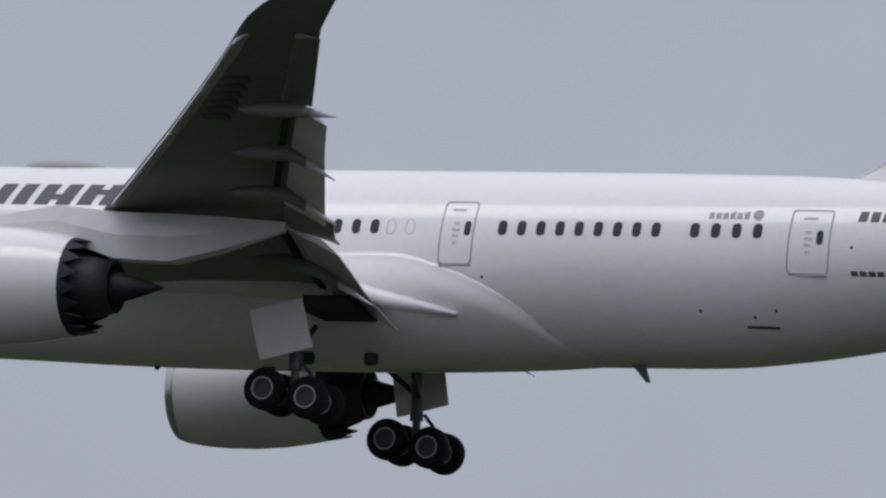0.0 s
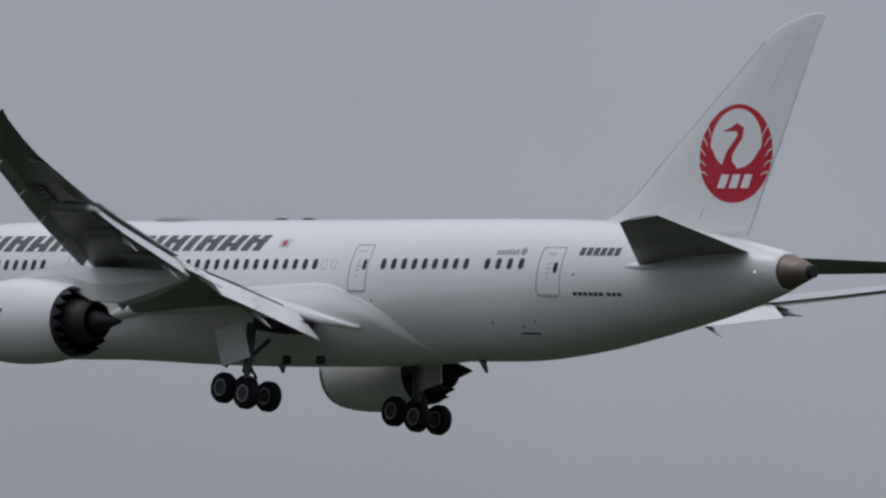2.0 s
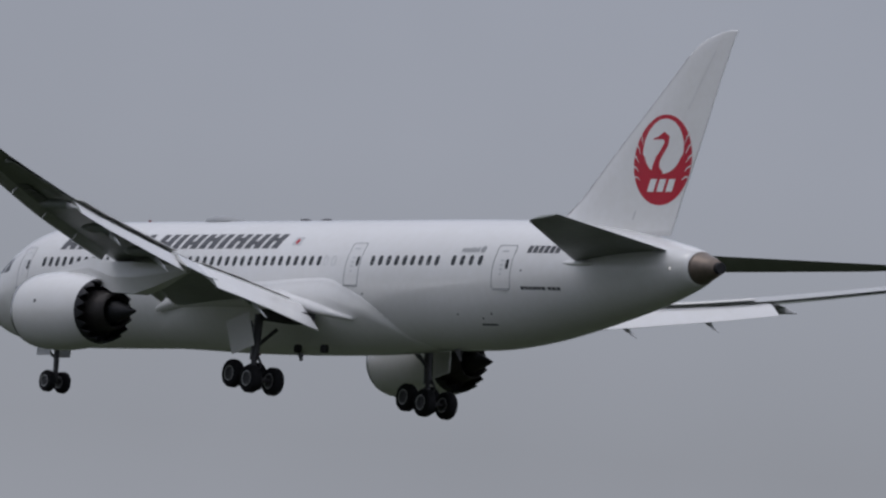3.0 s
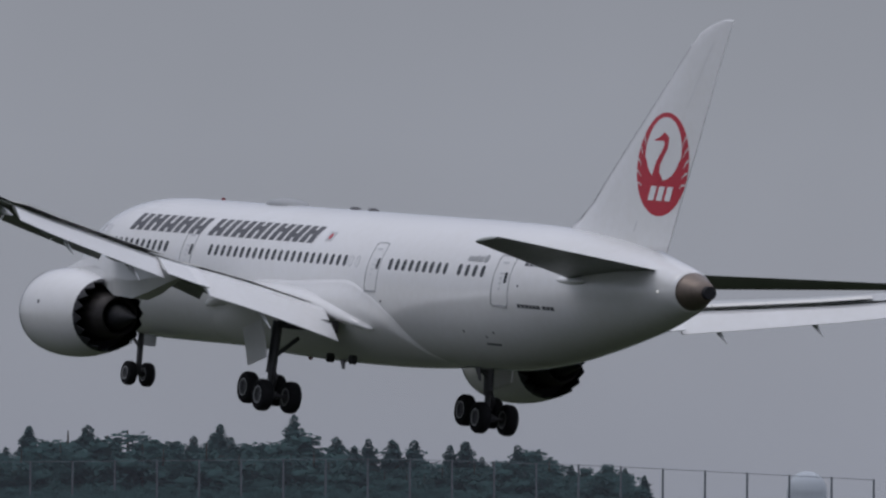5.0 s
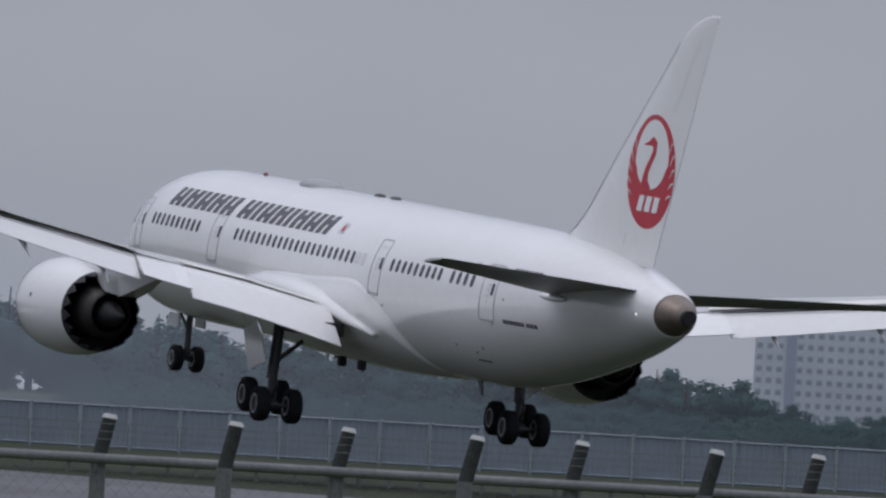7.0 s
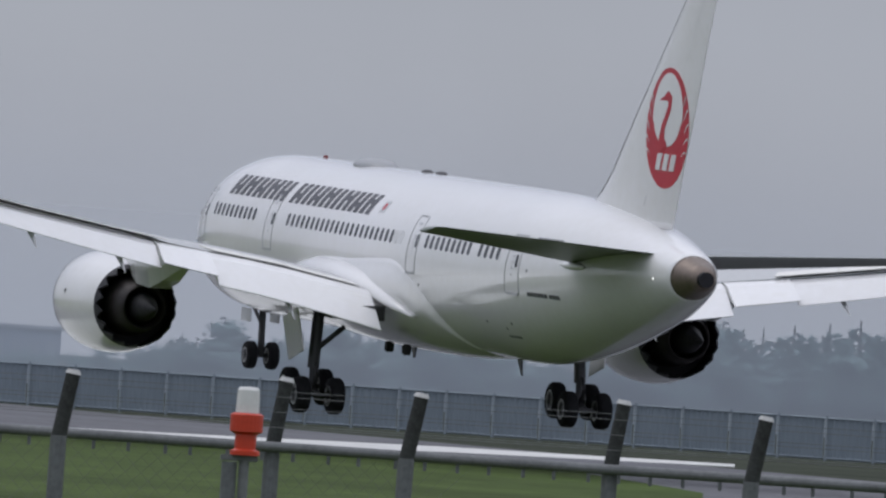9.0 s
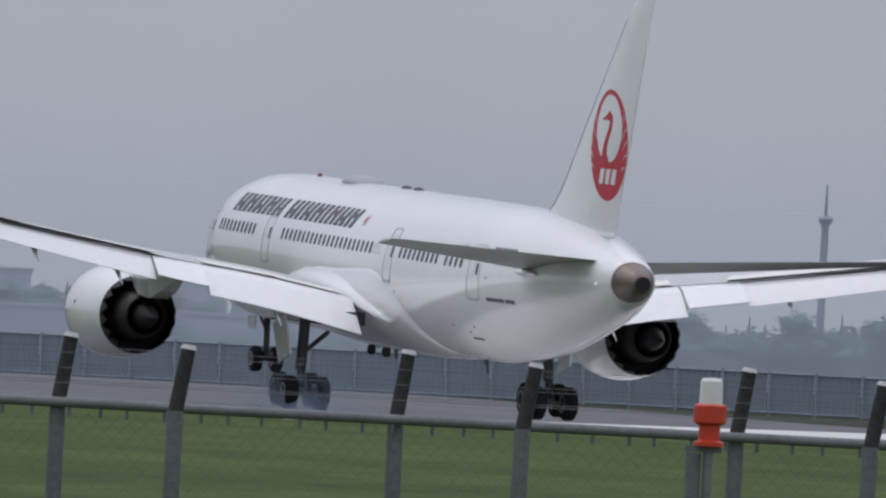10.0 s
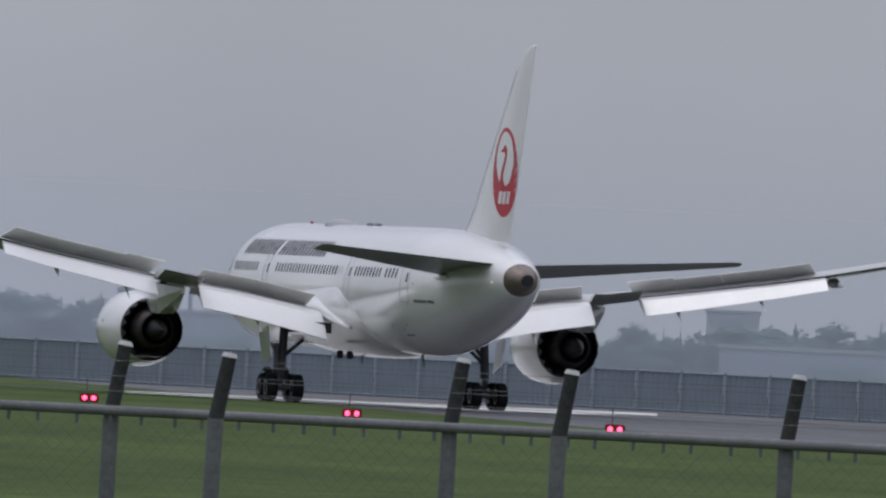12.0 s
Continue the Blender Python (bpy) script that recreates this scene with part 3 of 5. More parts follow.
# ---- engines ----
def engines():
    for side in (1, -1):
        y, z = 10.08 * side, -2.38
        eng = part("nacelle", spun([(MID - a, r) for a, r in ((19.1, 1.38), (18.75, 1.42), (18.62, 1.50), (18.68, 1.58), (18.95, 1.66), (19.5, 1.75), (20.3, 1.80), (21.2, 1.80), (22.2, 1.73), (23.1, 1.60), (23.7, 1.49))], (0, y, z)), WHITE, airliner, "white engine nacelle with serrated exhaust", smooth=True)
        part("inlet_lip", spun([(MID - a, r) for a, r in ((19.0, 1.385), (18.72, 1.425), (18.60, 1.50), (18.66, 1.585), (18.93, 1.665))], (0, y, z)), LIP, eng, "polished metal inlet lip", smooth=True)
        part("inlet_duct", spun([(MID - a, r) for a, r in ((19.0, 1.38), (20.2, 1.32), (20.3, 0.4), (19.7, 0.1))], (0, y, z)), CORE, eng, smooth=True)
        # serrated nozzle edge
        n, bm = 18, bmesh.new()
        ring0, ring1 = [], []
        for i in range(n * 4):
            g = 2 * math.pi * i / (n * 4)
            k = (i % 4) / 4
            a = 24.30 - 0.52 * abs(2 * k - 1)
            ra = 1.49 - 0.10 * (a - 23.7) / 0.6
            ring0.append((MID - 23.68, y + 1.492 * math.cos(g), z + 1.492 * math.sin(g)))
            ring1.append((MID - a, y + ra * math.cos(g), z + ra * math.sin(g)))
        inner = [(p[0], y + (p[1] - y) * 0.96, z + (p[2] - z) * 0.96) for p in ring1]
        back = [(MID - 22.9, y + (p[1] - y) * 0.97, z + (p[2] - z) * 0.97) for p in ring0]
        loft([ring0, ring1, inner, back], cap=False, bm=bm)
        part("serrated_nozzle", bm, CORE, eng, "dark serrated fan nozzle")
        part("core_cowl", spun([(MID - a, r) for a, r in ((22.6, 1.12), (23.4, 1.08), (24.2, 0.95), (25.0, 0.78), (25.02, 0.72), (24.4, 0.68))], (0, y, z)), HOT, eng, "heat-tinted core cowl", smooth=True)
        part("nozzle_disc", spun([(MID - 22.9, 1.44), (MID - 22.9, 0.2)], (0, y, z)), CORE, eng)
        part("exhaust_plug", spun([(MID - a, r) for a, r in ((24.3, 0.56), (25.0, 0.50), (25.8, 0.28), (26.45, 0.07), (26.6, 0.01))], (0, y, z)), CORE, eng, "dark conical exhaust plug", smooth=True)
        # pylon
        rings = []
        for a, top, bot, w in ((19.6, -0.62, -0.9, 0.08), (21, -0.30, -0.8, 0.22), (23, 0.05, -0.9, 0.32), (25, -0.15, -1.55, 0.44), (26.8, -0.20, -1.62, 0.46), (28.2, -0.25, -1.30, 0.40), (30.4, -0.35, -0.62, 0.10)):
            rings.append([(MID - a, y + w, top), (MID - a, y + w * 1.1, (top + bot) / 2), (MID - a, y + w * 0.8, bot), (MID - a, y - w * 0.8, bot), (MID - a, y - w * 1.1, (top + bot) / 2), (MID - a, y - w, top)])
        part("pylon", loft(rings), WHITE, eng, "white engine pylon", smooth=False)
        if side == 1:
            b = bmesh.new()
            box(b, (0.16, 0.03, 0.16), (MID - 20.9, y + 1.775, z + 0.28))
            part("vent", b, DARK, eng)
        # nacelle strake
        part("strake", loft([[(MID - 19.9, y + 1.36 * s2, z + 1.15), (MID - 21.3, y + 1.32 * s2, z + 1.18)][::1] + [(MID - 21.3, y + 1.62 * s2, z + 1.50)] for s2 in (side * 1.0 * -1, side * -1.02)]), WHITE, eng)


# ---- landing gear ----
def wheel(name, parent, at, r, w):
    prof = [(-w / 2, r * 0.55), (-w / 2, r * 0.82), (-w * 0.42, r * 0.93), (-w * 0.25, r), (w * 0.25, r), (w * 0.42, r * 0.93), (w / 2, r * 0.82), (w / 2, r * 0.55)]
    ob = part(name, spun(prof, at, 36, "Y"), RUBBER, parent, "black rubber tyre", smooth=True)
    rim = [(-w * 0.36, 0.01), (-w * 0.36, r * 0.30), (-w * 0.46, r * 0.33), (-w * 0.46, r * 0.5), (-w * 0.5, r * 0.56), (w * 0.5, r * 0.56), (w * 0.46, r * 0.5), (w * 0.46, r * 0.33), (w * 0.36, r * 0.30), (w * 0.36, 0.01)]
    part("rim", spun(rim, at, 24, "Y"), RIM, ob, "dark grey wheel rim")
    for sg in (1, -1):
        ring = [(sg * w * 0.475, r * 0.47), (sg * w * 0.505, r * 0.49), (sg * w * 0.505, r * 0.55), (sg * w * 0.475, r * 0.57)]
        part("rim_flange", spun(ring, at, 28, "Y"), LINE, ob, "pale rim flange")
    return ob


BOGIES = []


def landing_gear():
    for side in (1, -1):
        y = 4.9 * side
        x = MID - 28.85
        gear = new("main_gear")
        gear.parent = airliner
        bm = bmesh.new()
        tube(bm, (x, y, -4.75), (x + 0.05, y, -3.9), 0.13)
        tube(bm, (x + 0.05, y, -4.0), (x + 0.1, y - 0.1 * side, -1.9), 0.21)
        part("strut", bm, STRUT, gear, "grey oleo strut")
        part("drag_brace", tube(bmesh.new(), (x + 0.1, y, -3.2), (x + 1.3, y - 0.5 * side, -2.2), 0.09), RIM, gear)
        part("side_brace", tube(bmesh.new(), (x, y, -3.4), (x - 0.1, y - 1.0 * side, -2.5), 0.09), RIM, gear)
        bm = bmesh.new()
        tube(bm, (x - 0.2, y, -3.8), (x - 0.55, y, -4.2), 0.06)
        tube(bm, (x - 0.55, y, -4.2), (x - 0.2, y, -4.7), 0.06)
        part("torque_link", bm, STRUT, gear)
        # bogie pivots on the strut's foot
        bog = part("bogie", tube(bmesh.new(), (0.72, 0, 0), (-0.72, 0, 0), 0.15), STRUT, gear, "dark four-wheel bogie beam")
        bog.location = (x, y, -4.80)
        for dx in (0.72, -0.72):
            tube_ob = tube(bmesh.new(), (dx, -0.75, 0), (dx, 0.75, 0), 0.08)
            part("axle", tube_ob, STRUT, bog)
            for dy in (0.62, -0.62):
                wheel("tyre", bog, (dx, dy, 0), 0.645, 0.50)
        BOGIES.append(bog)
        # strut door, and a dark block coloured as the open wheel bay's shade
        part("gear_door", box(bmesh.new(), (1.75, 0.06, 1.55), (MID - 28.55, y + 0.72 * side, -2.85), Euler((radians(-8 * side), radians(14), 0)).to_matrix().to_4x4(), 0.02), WHITE, gear, "white gear door hanging beside the strut")
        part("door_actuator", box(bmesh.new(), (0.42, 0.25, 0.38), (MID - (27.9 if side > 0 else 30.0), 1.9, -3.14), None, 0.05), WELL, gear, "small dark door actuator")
        part("wheel_bay", box(bmesh.new(), (1.7, 1.9, 0.5), (MID - 29.7, 3.9 * side, -1.92)), WELL, gear, "dark block standing for the shaded wheel bay")
    x = MID - 5.58
    nose = new("nose_gear")
    nose.parent = airliner
    bm = bmesh.new()
    tube(bm, (x, 0, -4.58), (x + 0.1, 0, -2.6), 0.13)
    tube(bm, (x, -0.62, -4.58), (x, 0.62, -4.58), 0.08)
    part("strut", bm, STRUT, nose, "grey nose gear strut")
    part("drag_brace", tube(bmesh.new(), (x + 0.05, 0, -3.5), (x + 1.6, 0, -2.7), 0.07), STRUT, nose)
    for dy in (0.42, -0.42):
        wheel("tyre", nose, (x, dy, -4.58), 0.51, 0.40)
    for dy in (0.55, -0.55):
        part("gear_door", box(bmesh.new(), (1.2, 0.05, 0.5), (x + 0.35, dy, -3.12), None, 0.02), PALE, nose)


body_parts()
cabin_details()
wings()
tail()
engines()
landing_gear()


# ---- ground, runway ----
GRASS = material("grass", (0.030, 0.038, 0.020), 0.95, var=0.3, scale=0.12, bump=0.05)
ASPHALT = material("runway_asphalt", (0.125, 0.127, 0.137), 0.75, var=0.12, scale=0.25, bump=0.01, stretch=(0.3, 1, 1))
CONCRETE = material("pale_concrete", (0.50, 0.50, 0.48), 0.7, var=0.15, scale=0.5)
ground = new("ground", mesh_from("ground", [(-2500, -4500, 0), (5400, -4500, 0), (5400, 2500, 0), (-2500, 2500, 0)], [(0, 1, 2, 3)]))
ground.data.materials.append(GRASS)
tagged(ground, "mown green airfield grass", "grass", kind="structure")

REACH = 1.5        # bearings in the plan are drawn this much wider than they are, and ranges this much shorter


def polar(deg, r, z=0.0):
    """Place at a bearing and range of the plan, seen from the tripod."""
    return Vector((r * REACH * math.cos(radians(deg / REACH)), r * REACH * math.sin(radians(deg / REACH)), z))


RUN_AT, RUN_DIR = Vector((489, -13.5, 0)), 8.75
RUN = pose(RUN_AT.x, RUN_AT.y, 0, 0, 0, RUN_DIR)        # runway space: x along it, y towards the camera


def slab(name, x0, x1, y0, y1, z, mat, label, category, kind="structure"):
    vs = [RUN @ Vector(p) for p in ((x0, y0, z), (x1, y0, z), (x1, y1, z), (x0, y1, z), (x0, y0, -0.3), (x1, y0, -0.3), (x1, y1, -0.3), (x0, y1, -0.3))]
    ob = new(name, mesh_from(name, vs, [(0, 1, 2, 3), (0, 4, 5, 1), (1, 5, 6, 2), (2, 6, 7, 3), (3, 7, 4, 0)]))
    ob.data.materials.append(mat)
    return tagged(ob, label, category, kind=kind)


slab("runway", -1100, 2200, -56, 0, 0.02, ASPHALT, "grey grooved asphalt runway", "runway")
WHITEP = material("pale_strip_white", (0.62, 0.62, 0.60), 0.7, var=0.15, scale=0.3)


def apron(name, rows, label, mat=None, category="shoulder", z=0.032):
    """Flat strip between two ranges, bearing by bearing."""
    rings = [[polar(az, r0, z), polar(az, r1, z), polar(az, r1, -0.3), polar(az, r0, -0.3)] for az, r0, r1 in rows]
    ob = part(name, loft(rings), mat or WHITEP)
    return tagged(ob, label, category, kind="structure")


apron("runway_shoulder_1", ((-4.4, 294, 318), (-5.7, 302, 330), (-7.1, 314, 344), (-8.65, 339, 363), (-10.6, 361, 374)), "worn white concrete shoulder beside the runway")
# shine on the wet runway, painted as a flat pale strip
apron("runway_shoulder_2", ((1.6, 402, 412), (0.6, 396, 420), (-1.0, 400, 430), (-2.0, 425, 440)), "pale strip coloured for the shine of wet pavement")
MOWN = material("mown_grass", (0.055, 0.088, 0.014), 0.95, var=0.3, scale=0.12, bump=0.05, stretch=(0.5, 1, 1))
apron("grass_verge", ((-2.5, 60, 306), (-4.4, 60, 300), (-6, 60, 303), (-8, 60, 308), (-9.4, 60, 306), (-10.4, 60, 262)), "mown green verge between fence and runway", MOWN, "grass", 0.027)
slab("airfield_grass", -640, 1050, 0.3, 200, 0.012, MOWN, "bright mown grass beside the runway", "grass")

# ---- boundary fence close to the camera ----
POSTGREY = material("weathered_post_grey", (0.15, 0.16, 0.162), 0.7, var=0.2, scale=3, bump=0.01)
GALV = material("galvanised_rail", (0.17, 0.178, 0.18), 0.6, 0.2, var=0.15, scale=3)
# leaning arms in a darker grey than the posts below them
ARMDARK = material("dark_post_arm", (0.055, 0.058, 0.056), 0.75, var=0.25, scale=4)
CAPM = material("pale_post_cap", (0.55, 0.55, 0.54), 0.7, var=0.1)


def fence(r, az0, step, count, top, rail_z, name_label, facing=-5.0, railed=True, tail=3.0):
    """Straight fence square to the bearing 'facing': posts with cranked tops, a rail, wires and ties."""
    fen = tagged(new("boundary_fence"), name_label, "fence", "boundary fences")
    c = polar(facing, r)
    n = Vector((c.y, -c.x, 0)).normalized()
    spots = []
    for k in range(count):
        az = az0 + step * k
        spots.append(r * REACH * math.tan(radians((facing - az) / REACH)))
    pole_me = None
    for s in spots:
        p = c + n * s
        if pole_me is None:
            bm = bmesh.new()
            tube(bm, (0, 0, 0), (0, 0, rail_z), 0.08, seg=12)
            post = part("post", bm, POSTGREY, fen, "grey steel fence post")
            arm = part("arm", tube(bmesh.new(), (0, 0, rail_z - 0.02), (0.10, 0, top - 0.03), 0.076, 0.070, seg=12), ARMDARK, post, "dark leaning arm")
            cap = part("cap", tube(bmesh.new(), (0.10, 0, top - 0.03), (0.106, 0, top + 0.015), 0.082, 0.06, seg=12), CAPM, post, "pale weathered cap")
            pole_me = (post.data, cap.data, arm.data)
        else:
            post, cap, arm = new("post", pole_me[0]), new("cap", pole_me[1]), new("arm", pole_me[2])
            post.parent, cap.parent, arm.parent = fen, post, post
            post["label"], cap["label"], arm["label"] = "grey steel fence post", "pale weathered cap", "dark leaning arm"
        post.matrix_basis = Matrix.Translation(p) @ pose(0, 0, 0, 0, 0, facing / REACH - 90) @ pose(0, 0, 0, 0, random.uniform(-0.8, 0.8), 0)
    a, b = c + n * (min(spots) - 3), c + n * (max(spots) + tail)
    if railed:
        part("rail", tube(bmesh.new(), a + Vector((-0.1, 0, rail_z)), b + Vector((-0.1, 0, rail_z)), 0.052, seg=12), GALV, fen, "galvanised top rail")
    bm = bmesh.new()
    for k in range(3):
        z = rail_z + 0.22 + k * (top - rail_z - 0.25) / 2.6
        tube(bm, a + n * (0.03 * k) + Vector((0, 0, z)), b + n * (0.03 * k) + Vector((0, 0, z)), 0.0035, seg=5)
    part("barbed_wire", bm, GALV, fen, "thin strands of barbed wire")
    if not railed:
        return fen
    bm = bmesh.new()
    ln = (b - a).length
    for k in range(int(ln / 0.33)):
        p = a + n * (k * 0.33 + random.uniform(-0.05, 0.05))
        box(bm, (0.035, 0.035, 0.11), p + Vector((-0.1, 0, rail_z - 0.085)))
    tagged(part("tie", bm, POSTGREY, fen, "small dark mesh ties"), kind="stuff")
    bm = bmesh.new()
    for k in range(int(ln / 0.24)):
        p = a + n * (k * 0.16)
        q = n * 0.9
        vs = [bm.verts.new(x) for x in (p + Vector((0, 0, rail_z - 0.06)), p + Vector((0, 0, rail_z - 0.06)) + n * 0.003, p + q + Vector((0, 0, rail_z - 0.96)) + n * 0.0035, p + q + Vector((0, 0, rail_z - 0.96)))]
        bm.faces.new(vs)
        vs = [bm.verts.new(x) for x in (p + q + Vector((0, 0, rail_z - 0.06)), p + q + Vector((0, 0, rail_z - 0.06)) + n * 0.0035, p + Vector((0, 0, rail_z - 0.96)) + n * 0.0035, p + Vector((0, 0, rail_z - 0.96)))]
        bm.faces.new(vs)
    tagged(part("chain_link", bm, GALV, fen, "thin diagonal chain-link mesh"), kind="stuff")
    return fen


fence(85.0, 1.70, -2.293, 8, 3.03, 2.34, "grey boundary fence with cranked posts and barbed wire", tail=0.2)
fence(83.2, 1.00, -2.34, 7, 2.97, 2.33, "second line of grey cranked fence posts", railed=False, tail=0.2)
fence(85.0, -15.65, -1.59, 6, 2.90, 2.46, "lower stretch of grey boundary fence with cranked posts", tail=0.2)
fence(83.2, -16.50, -1.607, 6, 2.90, 2.45, "lower second line of grey cranked posts", railed=False, tail=0.2)


def approach_beacon():
    b = tagged(new("marker_beacon"), "white-capped orange marker light on a post by the fence", "light fixture")
    base = polar(-7.29, 82.0)
    b.location = base
    orange = material("orange_red_enamel", (0.55, 0.045, 0.015), 0.4, var=0.1, scale=4)
    milk = material("milky_lamp_glass", (0.72, 0.72, 0.70), 0.25, var=0.05)
    part("pole", tube(bmesh.new(), (0, 0, 0), (0, 0, 2.25), 0.05), GALV, b)
    part("side_pole", tube(bmesh.new(), (0.02, 0.14, 0), (0.02, 0.14, 2.2), 0.075), POSTGREY, b)
    part("bracket", box(bmesh.new(), (0.1, 0.36, 0.06), (0, 0.05, 2.24), None, 0.01), GALV, b)
    prof = [(2.27, 0.02), (2.27, 0.145), (2.31, 0.145), (2.33, 0.105), (2.47, 0.105), (2.50, 0.16), (2.66, 0.16), (2.68, 0.135)]
    rings = [[(r * math.cos(i * math.pi / 12), r * math.sin(i * math.pi / 12), z) for i in range(24)] for z, r in prof]
    part("housing", loft(rings), orange, b, "orange-red enamelled housing", smooth=False)
    prof = [(2.68, 0.115), (2.90, 0.108), (2.93, 0.09), (2.935, 0.02)]
    rings = [[(r * math.cos(i * math.pi / 12), r * math.sin(i * math.pi / 12), z) for i in range(24)] for z, r in prof]
    part("lamp_glass", loft(rings), milk, b, "white lamp cylinder")


approach_beacon()


def runway_light(az, r):
    """Low fixture with two red lamps on a board."""
    f = tagged(new("runway_light"), "low runway light with two glowing red lamps", "runway light", "red runway lights")
    f.matrix_basis = Matrix.Translation(polar(az, r)) @ pose(0, 0, 0, 0, 0, az / REACH)
    part("stem", tube(bmesh.new(), (0, 0, 0), (0, 0, 0.35), 0.05), POSTGREY, f)
    part("aerial", tube(bmesh.new(), (0.1, 0.1, 0.3), (0.1, 0.1, 1.15), 0.025), POSTGREY, f)
    part("housing", box(bmesh.new(), (0.18, 0.72, 0.34), (0.08, 0, 0.42), None, 0.04), material("dark_red_housing", (0.16, 0.02, 0.02), 0.5, var=0.1), f, "dark red housing")
    for dy in (0.17, -0.17):
        b = bmesh.new()
        bmesh.ops.create_uvsphere(b, u_segments=14, v_segments=10, radius=0.09, matrix=Matrix.Translation((-0.03, dy, 0.42)))
        part("lamp", b, RUNLAMP, f, "glowing red lamp", smooth=True)


RUNLAMP = material("red_runway_lamp", (0.7, 0.03, 0.05), 0.3, emit=(1.0, 0.06, 0.14, 5.0))
for az, r in ((3.62, 330), (1.84, 318), (0.06, 308), (-1.72, 298)):
    runway_light(az, r)

# ---- perimeter fence beyond the runway ----
def far_fence():
    fen = tagged(new("perimeter_fence"), "pale blue-grey ribbed screen fence beyond the runway", "fence")
    # both greys tinted pale blue for the haze in front of the fence
    grey = material("hazed_fence_grey", (0.27, 0.315, 0.35), 0.7, var=0.1)
    dim = material("hazed_fence_panel", (0.225, 0.268, 0.305), 0.8, var=0.08, scale=0.1)
    a, b = polar(5.0, 472), polar(-30.0, 412)
    n = (b - a).normalized()
    turn = Matrix.Rotation(math.atan2(n.y, n.x), 4, "Z")
    bay = 2.6
    count = int((b - a).length / bay)
    post = panel = None
    for k in range(count):
        m = Matrix.Translation(a + n * (bay * k)) @ turn
        if post is None:
            p = part("post", box(bmesh.new(), (0.12, 0.14, 2.3), (0, 0, 1.15)), grey, fen)
            bm = bmesh.new()
            plan = [(0.08 + j * 0.088, 0.07 if j % 4 in (1, 2) else 0.02) for j in range(28)]
            plan += [(x, y - 0.02) for x, y in reversed(plan)]
            loft([[(x, y, z) for x, y in plan] for z in (0.06, 2.14)], bm=bm)
            q = part("panel", bm, dim, fen, "ribbed sheet panel")
            post, panel = p.data, q.data
        else:
            p, q = new("post", post), new("panel", panel)
            p.parent = q.parent = fen
        p.matrix_basis = m
        q.matrix_basis = m
    for z in (0.15, 2.18):
        part("rail", tube(bmesh.new(), a + Vector((0, 0, z)), b + Vector((0, 0, z)), 0.05, seg=6), grey, fen)


far_fence()

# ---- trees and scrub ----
# leaf colours hold a blue tint for distance haze, most of all the third
LEAF = material("conifer_foliage_haze", (0.068, 0.128, 0.130), 0.9, var=0.06, scale=0.3, island=0.03, leaf=0.4)
LEAF2 = material("broadleaf_foliage_haze", (0.056, 0.118, 0.116), 0.9, var=0.06, scale=0.3, island=0.03, leaf=0.4)
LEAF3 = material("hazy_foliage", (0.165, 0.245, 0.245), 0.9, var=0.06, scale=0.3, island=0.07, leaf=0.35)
BARK = material("bark", (0.07, 0.06, 0.05), 0.9, var=0.2, bump=0.02)


